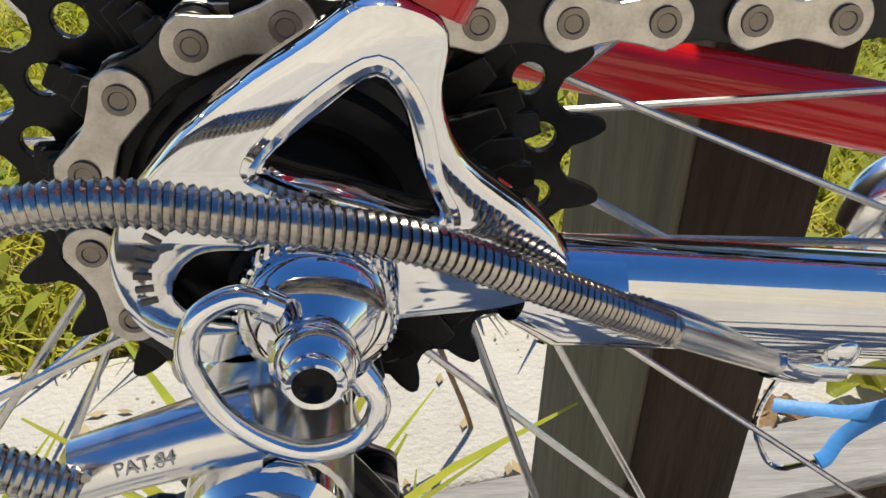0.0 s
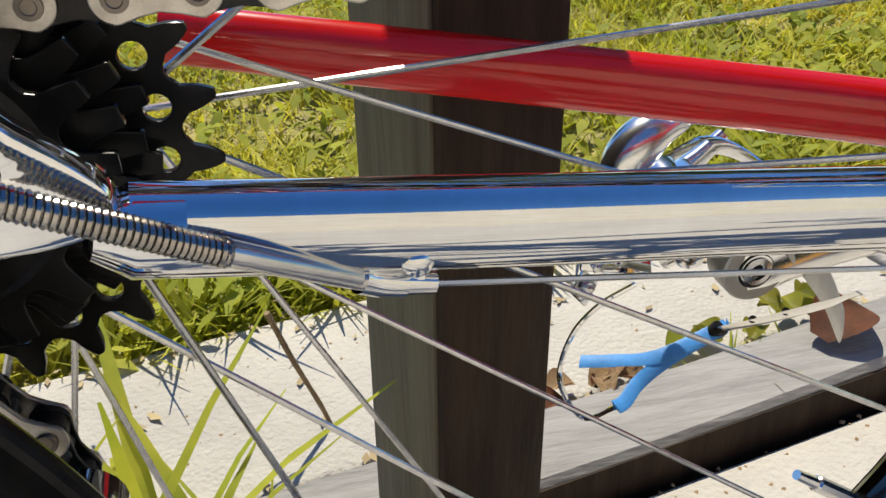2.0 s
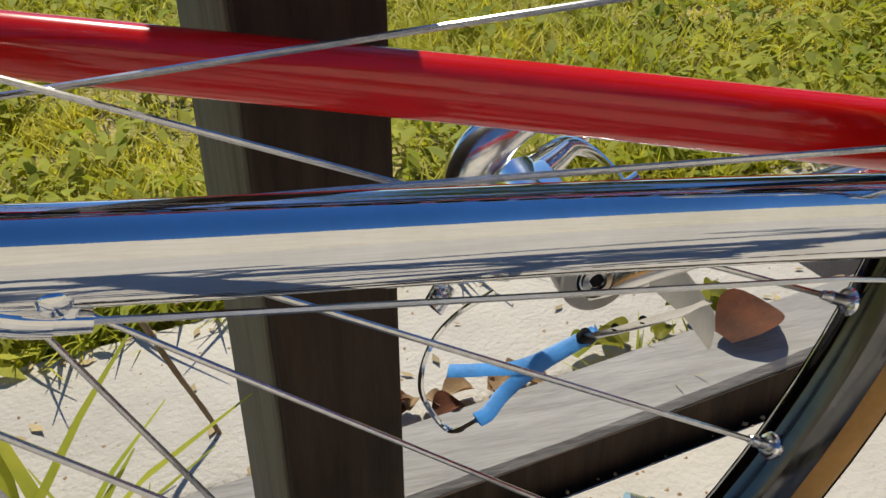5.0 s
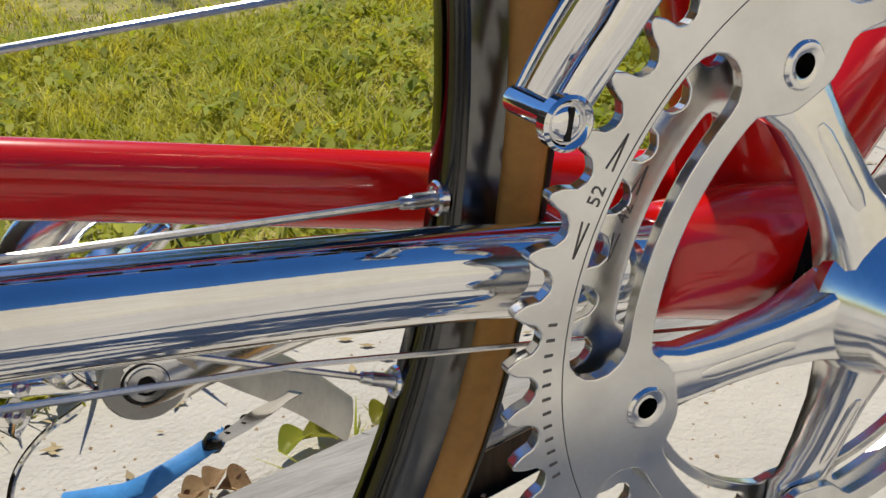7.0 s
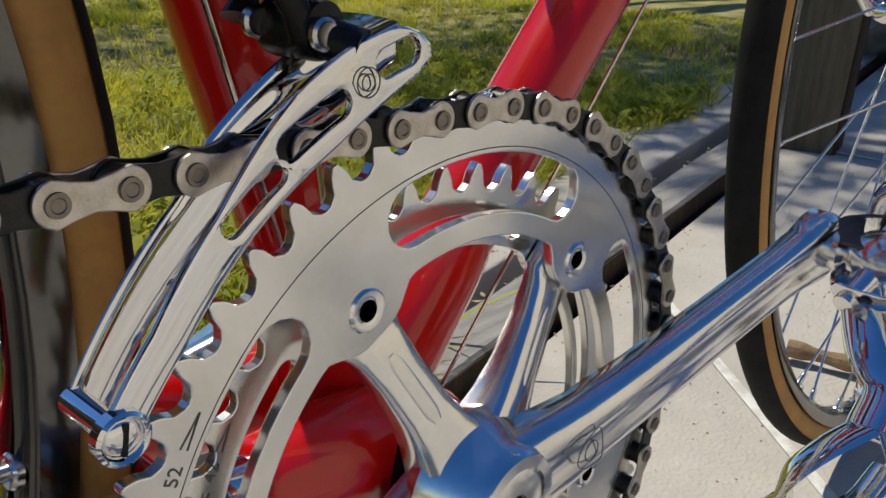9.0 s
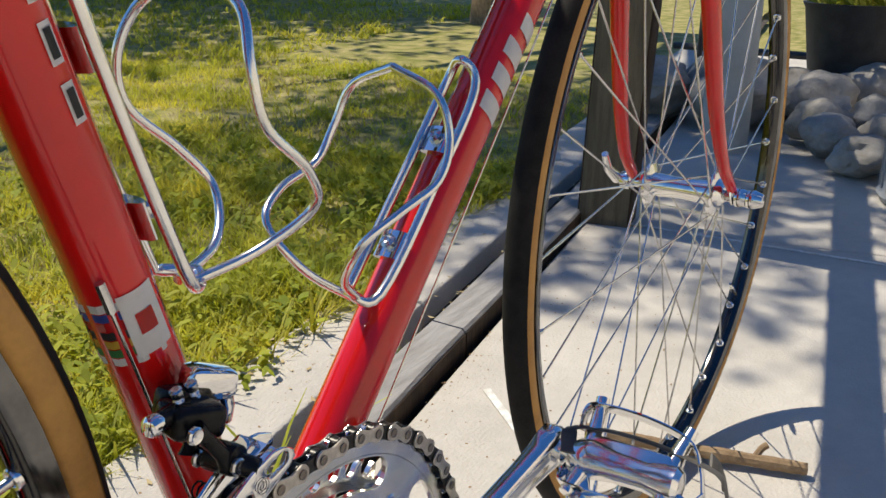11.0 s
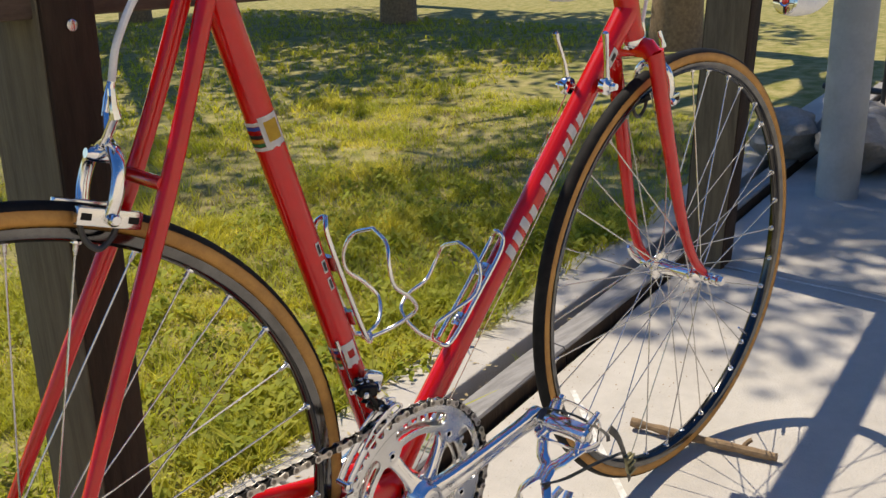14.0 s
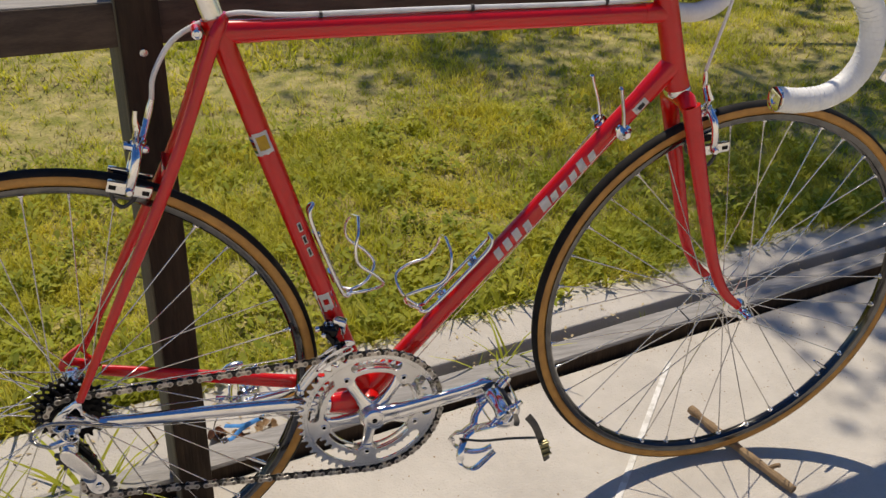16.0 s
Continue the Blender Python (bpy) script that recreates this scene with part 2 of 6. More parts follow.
def lathe(bm, profile, m, n=32):
    """Turns (radius, along) pairs about the z axis of the pose m."""
    rings = []
    for r, a in profile:
        if r < 1e-6:
            rings.append([bm.verts.new(m @ V(0, 0, a))])
        else:
            rings.append([bm.verts.new(m @ V(r * math.cos(2 * math.pi * j / n), r * math.sin(2 * math.pi * j / n), a)) for j in range(n)])
    for r, s in zip(rings, rings[1:]):
        for j in range(n):
            a = [r[j % len(r)], r[(j + 1) % len(r)], s[(j + 1) % len(s)], s[j % len(s)]]
            a = list(dict.fromkeys(a))
            if len(a) > 2:
                bm.faces.new(a)
    return bm


def turned(profile, m, n=32):
    return lathe(bmesh.new(), profile, m, n)


def box(bm, size, m, bevel=0.0, seg=2):
    made = bmesh.ops.create_cube(bm, size=1, matrix=m @ Matrix.Diagonal((*size, 1)))
    if bevel:
        edges = list({e for v in made["verts"] for e in v.link_edges})
        bmesh.ops.bevel(bm, geom=edges, offset=bevel, segments=seg, profile=0.5, affect="EDGES")
    return bm


def block(size, m, bevel=0.0, seg=2):
    return box(bmesh.new(), size, m, bevel, seg)


def plate(name, loops, depth, mat, m=Matrix(), bevel=0.0, angle=16):
    """A flat plate in the pose's xy plane, with holes, made from closed loops of 2D points; depth is its whole thickness."""
    cu = bpy.data.curves.new(name, "CURVE")
    cu.dimensions, cu.fill_mode = "2D", "BOTH"
    cu.extrude, cu.bevel_depth, cu.bevel_resolution = depth / 2 - bevel, bevel, 1
    if bevel:
        cu.offset = -bevel
    for loop in loops:
        sp = cu.splines.new("POLY")
        sp.points.add(len(loop) - 1)
        for q, (x, y) in zip(sp.points, loop):
            q.co = (x, y, 0, 1)
        sp.use_cyclic_u = True
    tmp = bpy.data.objects.new(name, cu)
    me = bpy.data.meshes.new_from_object(tmp)
    bpy.data.objects.remove(tmp)
    bpy.data.curves.remove(cu)
    me.name = name
    weld = bmesh.new()
    weld.from_mesh(me)
    bmesh.ops.remove_doubles(weld, verts=weld.verts[:], dist=0.000002)
    weld.to_mesh(me)
    weld.free()
    me.transform(m)
    me.materials.clear()
    return finish(me, mat, angle)


def circle2(cx, cy, r, n=24):
    return [(cx + r * math.cos(2 * math.pi * i / n), cy + r * math.sin(2 * math.pi * i / n)) for i in range(n)]


def smooth2(pts, k=5):
    """A closed smooth 2D loop through the points."""
    m = len(pts)
    out = []
    for i in range(m):
        a, b, c, d = (Vector(pts[(i + j) % m]) for j in (-1, 0, 1, 2))
        for j in range(k):
            t = j / k
            q = 0.5 * (2 * b + (c - a) * t + (2 * a - 5 * b + 4 * c - d) * t * t + (3 * b - a - 3 * c + d) * t ** 3)
            out.append((q.x, q.y))
    return out


def arc_slot(r0, r1, a0, a1, n=18):
    """A ring slot between two radii and two angles in degrees, with round ends."""
    mid, half = (r0 + r1) / 2, (r1 - r0) / 2
    out = [(r1 * math.cos(radians(a0 + (a1 - a0) * i / n)), r1 * math.sin(radians(a0 + (a1 - a0) * i / n))) for i in range(n + 1)]
    for e, s in ((a1, 1), (a0, -1)):
        c = (mid * math.cos(radians(e)), mid * math.sin(radians(e)))
        cap = [(c[0] + half * math.cos(radians(e + s * (90 * 0 + 180 * i / 8))), c[1] + half * math.sin(radians(e + s * 180 * i / 8))) for i in range(1, 8)]
        if s < 0:
            cap = [(c[0] + half * math.cos(radians(e + 180 + 180 * i / 8)), c[1] + half * math.sin(radians(e + 180 + 180 * i / 8))) for i in range(1, 8)]
            out += [(r0 * math.cos(radians(a1 + (a0 - a1) * i / n)), r0 * math.sin(radians(a1 + (a0 - a1) * i / n))) for i in range(n + 1)]
        out += cap
    return out


def side_pose(x, y, z):
    """A pose whose xy plane is the bicycle's side plane (x ahead, y up) and whose z looks out of its drive side."""
    return Matrix.Translation((x, y, z)) @ Matrix(((1, 0, 0, 0), (0, 0, -1, 0), (0, 1, 0, 0), (0, 0, 0, 1)))


def aim(at, way):
    """A pose at a place whose z axis points along way."""
    return Matrix.Translation(at) @ Vector(way).to_track_quat("Z", "Y").to_matrix().to_4x4()


def lettering(text, size, m, mat, name="lettering", depth=0.00008):
    cu = bpy.data.curves.new(name, "FONT")
    cu.body, cu.size, cu.extrude, cu.align_x, cu.align_y = text, size, depth, "CENTER", "CENTER"
    tmp = bpy.data.objects.new(name, cu)
    me = bpy.data.meshes.new_from_object(tmp)
    bpy.data.objects.remove(tmp)
    me.transform(m)
    me.materials.clear()
    me.materials.append(mat)
    return me


# ---- ground ----
def ground_z(x):
    return 0.010 * (x + 0.41)




def fence_y(x):
    return 0.125 + 0.165 * (x + 0.2657)


def sheet(name, mat, x0, x1, y0, y1, nx, ny, lift, label, category, bumpy=0.0, skew=0.0, kind="structure"):
    bm = bmesh.new()
    grid = [[bm.verts.new((x0 + (x1 - x0) * i / nx, (y0 + (y1 - y0) * j / ny) + skew * (x0 + (x1 - x0) * i / nx),
                           ground_z(x0 + (x1 - x0) * i / nx) * (1 if abs(x0 + (x1 - x0) * i / nx) < 40 else 0) + lift)) for j in range(ny + 1)] for i in range(nx + 1)]
    if bumpy:
        for col in grid:
            for v in col:
                v.co.z += bumpy * noise.noise(v.co * 2.3) + bumpy * 0.5 * noise.noise(v.co * 9.0)
    for i in range(nx):
        for j in range(ny):
            bm.faces.new((grid[i][j], grid[i + 1][j], grid[i + 1][j + 1], grid[i][j + 1]))
    return solid(name, bm, mat, label, category, "", kind)


def lawn_edge(x):
    return 0.47 + 0.155 * x + 0.012 * math.sin(7 * x) + 0.008 * math.sin(19 * x + 1)


sheet("ground", LAWN, -400, 400, -400, 400, 40, 40, -0.06, "sunlit lawn ground reaching the horizon", "ground")
sheet("lawn", LAWN, -6, 9, 0.44, 14, 90, 90, -0.004, "patchy sunlit lawn with thatch and dry litter", "lawn", 0.012, 0.155)


def slab(x0, x1, y0, y1, top, label):
    """A cast concrete slab; its long sides follow the fence line."""
    bm = bmesh.new()
    lo = []
    for x, ys in ((x0, (y0, y1)), (x1, (y0, y1))):
        for y in ys:
            lo.append((x - 0.185 * (y - 0.2), y + 0.185 * x, ground_z(x)))
    v = [bm.verts.new((x, y, z + top - 0.09)) for x, y, z in lo] + [bm.verts.new((x, y, z + top)) for x, y, z in lo]
    for f in ((0, 1, 3, 2), (4, 6, 7, 5), (0, 4, 5, 1), (2, 3, 7, 6), (0, 2, 6, 4), (1, 5, 7, 3)):
        bm.faces.new([v[i] for i in f])
    tops = [e for e in bm.edges if all(w in v[4:] for w in e.verts)]
    bmesh.ops.bevel(bm, geom=tops, offset=0.006, segments=3, profile=0.5, affect="EDGES")
    return solid("pavement", bm, CONCRETE, label, "concrete slab", "", "structure")


def timber_y(x):
    return 0.187 + 0.185 * (x + 0.139)


for x0, x1 in ((-4.0, -1.9), (-1.894, 1.475), (1.481, 4.5)):
    slab(x0, x1, -4.5, timber_y(0) - 0.012, 0.0, "pale sunlit concrete paving slab with a narrow joint")
for x0, x1, gap in ((-4.0, -0.9, 0.068), (-0.893, 0.16, 0.068), (0.167, 0.9, 0.110), (0.907, 2.4, 0.110), (2.407, 4.5, 0.110)):
    slab(x0, x1, timber_y(0) + gap, 0.46, 0.014, "pale concrete edging strip between timber and lawn")
sheet("bed", SOIL, -5, 7, 0.18, 0.36, 240, 10, -0.030, "dark soil strip along the timber", "soil", 0.010, 0.185)


def fence_timber(x0, x1):
    bm = bmesh.new()
    n = int((x1 - x0) * 11)
    rings = []
    for i in range(n + 1):
        x = x0 + (x1 - x0) * i / n
        y = timber_y(x) + 0.034 + 0.0025 * math.sin(3 * x)
        z = ground_z(x) + 0.003 * noise.noise(V(x * 3, 0, 0))
        sec = ((-0.034, -0.05), (-0.0345, 0.024), (-0.031, 0.0285), (0.022, 0.0295), (0.0255, 0.026), (0.025, -0.05))
        rings.append([bm.verts.new((x, y + a + 0.002 * noise.noise(V(x * 5, a * 9, 0)), z + c)) for a, c in sec])
    for r, s in zip(rings, rings[1:]):
        for j in range(6):
            bm.faces.new((r[j], r[(j + 1) % 6], s[(j + 1) % 6], s[j]))
    bm.faces.new(rings[0])
    bm.faces.new(rings[-1][::-1])
    # Thin dark skin puts the shade of the front face into colour.
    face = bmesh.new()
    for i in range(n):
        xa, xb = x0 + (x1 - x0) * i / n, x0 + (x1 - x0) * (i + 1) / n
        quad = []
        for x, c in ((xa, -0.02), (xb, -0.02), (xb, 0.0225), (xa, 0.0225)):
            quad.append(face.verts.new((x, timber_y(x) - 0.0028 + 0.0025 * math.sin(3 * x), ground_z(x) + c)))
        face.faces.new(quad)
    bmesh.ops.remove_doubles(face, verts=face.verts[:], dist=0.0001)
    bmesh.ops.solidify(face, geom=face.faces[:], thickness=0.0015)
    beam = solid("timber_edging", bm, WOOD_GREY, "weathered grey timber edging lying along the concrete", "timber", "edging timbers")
    part("stained_face", face, WOOD_DARK, beam, "front of the timber coloured dark for the shade on it")
    return beam


for x0, x1 in ((-4.0, -1.604), (-1.6, 0.796), (0.80, 2.396), (2.40, 4.4)):
    fence_timber(x0, x1)
for size, at, name in (((0.62, 0.011, 0.0012), pose(0.50, 0.03, ground_z(0.5) + 0.0008, 0, -0.6, 50), "thin white line across the concrete"),
                       ((0.75, 0.009, 0.0012), pose(1.515, 0.02, ground_z(1.515) + 0.0008, 0, 0, 92), "faint white line across the concrete")):
    line = bmesh.new()
    box(line, size, at, 0.0003)
    solid("painted_line", line, LINE_WHITE, name, "line", "", "structure")

# ---- fence ----
fence = thing("fence", (-0.265, 0.125, 0.0), "dark brown stained wooden post and rail fence", "fence")
for x, w, d in ((-2.05, 0.051, 0.092), (-0.2657, 0.051, 0.092), (1.51, 0.085, 0.110)):
    m = pose(x, fence_y(x) + 0.025 - 0.0175, 0.40, 2.5, 0, 11)
    post = part("post", block((w, d, 1.5), m, 0.003), WOOD_DARK, fence)
    # Thin olive panel, paler than the post, on its -x side.
    part("weathered_face", block((0.002, d - 0.008, 1.49), m @ Matrix.Translation((-w / 2 - 0.0006, 0, 0)), 0.0005), WOOD_OLIVE, post, "paler olive side of the post")
    part("bolt", turned([(0.0055, 0), (0.0050, 0.002), (0.003, 0.003), (0, 0.003)], m @ aim((0, -d / 2, 0.385), (0, -1, 0)), 14), STEEL, post)
rail_m = pose(-0.2, 0.113, 0.8155, 0, 0.5, 9.4)
rail = part("rail", block((5.2, 0.050, 0.055), rail_m, 0.004), WOOD_RAIL, fence)
# Paler strip: the sun on the rail's top is painted into its colour.
part("weathered_top", block((5.19, 0.044, 0.002), rail_m @ Matrix.Translation((0, 0, 0.0278)), 0.0005), WOOD_GREY, rail, "weathered rail top coloured paler for the sunlight on it")


# Unseen wall added behind the camera; it throws warm sunlight back at the bicycle.
wall = bmesh.new()
box(wall, (17, 0.22, 2.8), pose(0.5, -4.8, 1.38))
solid("wall_south", wall, STUCCO, "plain pale stucco wall, unseen, added to bounce sunlight onto the bicycle", "wall", "", "structure")

# ---- bicycle ----
BB = V(0, 0, 0.266)
RA = V(-0.402, 0, 0.337)
HEAD_UP = V(-0.2857, 0, 0.9583)
CROWN = V(0.459, 0, 0.695)
FA = V(0.600, 0, 0.349)
STEER = Matrix.Translation(CROWN) @ Matrix.Rotation(radians(-1.3), 4, HEAD_UP) @ Matrix.Translation(-CROWN)
SEAT_TOP = V(-0.169, 0, 0.835)
HEAD_LOW = CROWN + HEAD_UP * 0.018
bike = thing("bicycle", (0, 0, 0.0), "red steel racing bicycle with chromed stay leaning on the fence", "bicycle")


def bar(a, b, r0, r1=None, n=20, k=8):
    r1 = r1 or r0
    a, b = Vector(a), Vector(b)
    return tube([a.lerp(b, i / k) for i in range(k + 1)], [r0 + (r1 - r0) * i / k for i in range(k + 1)], n)


# frame tubes
seat_tube = part("seat_tube", bar(BB, SEAT_TOP, 0.0143), RED, bike)
part("seat_lug", bar(SEAT_TOP - V(-0.284, 0, 0.958) * 0.030, SEAT_TOP + V(-0.284, 0, 0.958) * 0.006, 0.0162, 0.0160), RED, seat_tube)
top_tube = part("top_tube", bar(V(-0.163, 0, 0.822), V(0.421, 0, 0.818), 0.0132), RED, bike)
for a, b in ((V(-0.163, 0, 0.822), V(-0.115, 0, 0.8217)), (V(0.385, 0, 0.8182), V(0.421, 0, 0.818))):
    part("lug", bar(a, b, 0.0146 if a.x < 0 else 0.0139, 0.0139 if a.x < 0 else 0.0147), RED, top_tube)
DT_END = V(0.442, 0, 0.747)
down_tube = part("down_tube", bar(BB, DT_END, 0.0144), RED, bike)
DT = (DT_END - BB).normalized()
part("lug", bar(DT_END - DT * 0.060, DT_END, 0.0150, 0.0162), RED, down_tube)
head_tube = part("head_tube", turned([(0.0176, 0), (0.0180, 0.004), (0.0166, 0.012), (0.0162, 0.03), (0.0162, 0.15), (0.018, 0.165), (0, 0.165)], aim(HEAD_LOW, HEAD_UP)), RED, bike)
part("headset_cup", turned([(0, -0.012), (0.0150, -0.012), (0.0185, -0.008), (0.0195, -0.004), (0.0180, 0), (0, 0)], aim(HEAD_LOW, HEAD_UP)), CHROME, head_tube, "chromed lower headset cup")
part("headset_nut", turned([(0.0185, 0), (0.0195, 0.006), (0.0165, 0.016), (0.0165, 0.03), (0, 0.03)], aim(HEAD_LOW + HEAD_UP * 0.165, HEAD_UP)), CHROME, head_tube, "chromed headset nut")
shell = part("bottom_bracket_shell", turned([(0, -0.034), (0.0195, -0.034), (0.0205, -0.030), (0.0200, 0), (0.0205, 0.030), (0.0195, 0.034), (0, 0.034)], side_pose(0, 0, 0.266)), RED, bike)
bb_lug = bmesh.new()
sweep(bb_lug, [BB, BB + DT * 0.03, BB + DT * 0.056, BB + DT * 0.066], [0.0185, 0.0172, 0.0158, 0.0146], 20)
sweep(bb_lug, [BB, BB + V(-0.0086, 0, 0.0287), BB + V(-0.0135, 0, 0.045), BB + V(-0.0155, 0, 0.052)], [0.0185, 0.0170, 0.0158, 0.0145], 20)
part("lug", bb_lug, RED, shell)
part("adjusting_cup", turned([(0.0185, 0.034), (0.0178, 0.040), (0.0125, 0.042), (0.0090, 0.052), (0, 0.052)], side_pose(0, 0, 0.266)), BLACK_METAL, shell, "dark steel bottom bracket cup")


def chain_stay(s):
    pts = spline([(-0.012, s * 0.022, 0.270), (-0.06, s * 0.0265, 0.278), (-0.12, s * 0.030, 0.290), (-0.20, s * 0.0395, 0.3045), (-0.30, s * 0.0525, 0.3215), (-0.366, s * 0.0605, 0.3330)], 7)
    n = len(pts) - 1
    rad = [0.0112 - 0.0036 * i / n for i in range(n + 1)]
    bm = bmesh.new()
    sweep(bm, pts, rad, 24, 0.86, 1.12, up=(0, 0, 1))
    return bm


stay_r = part("chain_stay", chain_stay(-1), CHROME, bike, "mirror chromed drive side chain stay")
part("socket", tube(spline([(-0.004, -0.0205, 0.2680), (-0.030, -0.0235, 0.2730), (-0.052, -0.0257, 0.2768), (-0.058, -0.0262, 0.2778)], 5), [0.0172] * 6 + [0.0165, 0.0158, 0.0152, 0.0147, 0.0143, 0.0140, 0.0136, 0.0132, 0.0126, 0.0112], 24, wide=0.9, high=1.08, up=(0, 0, 1)), RED, stay_r, "red painted socket")
stay_l = part("chain_stay", chain_stay(1), RED, bike, "red painted chain stay")
part("socket", tube(spline([(-0.010, 0.0215, 0.2695), (-0.040, 0.0247, 0.2744), (-0.068, 0.0272, 0.2797), (-0.078, 0.0277, 0.2815)], 5), [0.0134] * 10 + [0.0130, 0.0128, 0.0126, 0.0124, 0.012, 0.0112], 24, wide=0.9, high=1.1, up=(0, 0, 1)), RED, stay_l)
part("stay_tip", tube([(-0.358, -0.0592, 0.3315), (-0.366, -0.0605, 0.3330), (-0.372, -0.0625, 0.3345)], [0.0083, 0.0080, 0.0045], 20), CHROME, stay_r)
for s in (-1, 1):
    stay = part("seat_stay", tube(spline([(-0.171, s * 0.017, 0.822), (-0.235, s * 0.0285, 0.668), (-0.31, s * 0.044, 0.520), (-0.384, s * 0.0625, 0.374)], 6),
                                  [0.0078 - 0.0026 * max(0, (i - 9) / 9) for i in range(19)], 18), RED, bike)
    part("stay_cap", tube([(-0.160, s * 0.0150, 0.842), (-0.164, s * 0.0160, 0.835), (-0.171, s * 0.017, 0.822)], [0.004, 0.0074, 0.0080], 16), RED, stay)
part("brake_bridge", bar((-0.243, -0.030, 0.662), (-0.243, 0.030, 0.662), 0.0062), RED, bike)
part("stay_bridge", bar((-0.075, -0.024, 0.281), (-0.075, 0.024, 0.281), 0.0062), RED, bike)


def dropout(s):
    outer = smooth2([(-0.3775, 0.3740), (-0.3780, 0.3650), (-0.3745, 0.3560), (-0.3650, 0.3475), (-0.3600, 0.3415), (-0.3610, 0.3355), (-0.3700, 0.3325),
                     (-0.3860, 0.3310), (-0.3950, 0.3275), (-0.4040, 0.3240), (-0.4120, 0.3250),
                     (-0.4195, 0.3310), (-0.4225, 0.3400), (-0.4205, 0.3490), (-0.4130, 0.3590), (-0.4040, 0.3670), (-0.3945, 0.3735), (-0.3880, 0.3780), (-0.3820, 0.3775)], 4)
    hole = smooth2([(-0.3865, 0.3685), (-0.3925, 0.3645), (-0.4005, 0.3572), (-0.3985, 0.3545), (-0.3890, 0.3515), (-0.3795, 0.3478), (-0.3782, 0.3500), (-0.3812, 0.3560), (-0.3830, 0.3640)], 4)
    fit = lambda pts: [(-0.4225 + (x + 0.422) * 0.91, 0.329 + (z - 0.325) * 0.885) for x, z in pts]
    outer, hole = fit(outer), fit(hole)
    slot = smooth2([(-0.4155, 0.3400), (-0.4125, 0.3448), (-0.4070, 0.3455), (-0.3990, 0.3440), (-0.3945, 0.3400), (-0.3970, 0.3365), (-0.4050, 0.3355), (-0.4120, 0.3360)], 4)
    me = plate("dropout", [outer, hole, slot], 0.0075, CHROME if s < 0 else RED, side_pose(0, s * 0.066, 0), 0.0011, 35)
    ob = part("dropout", me, None, bike, "chromed forged rear dropout with open triangle" if s < 0 else "")
    if s < 0:
        rim = bmesh.new()
        ring = [V(x, -0.0692, z) for x, z in hole]
        sweep(rim, [q + (q - V(-0.3915, -0.0692, 0.3580)).normalized() * 0.0020 for q in ring], 0.0012, 8, closed=True)
        part("raised_edge", rim, CHROME, ob)
        for i in range(10):
            a = radians(195 - i * 9.5)
            c = V(-0.4075 + 0.0115 * math.cos(a), -0.0698, 0.3420 + 0.0110 * math.sin(a))
            part("stamped_bar", block((0.0007, 0.0005, 0.0022), Matrix.Translation(c) @ Matrix.Rotation(-(a - math.pi / 2), 4, "Y")), ENGRAVED, ob)
    return ob


dropout(-1)
dropout(1)

# wheels


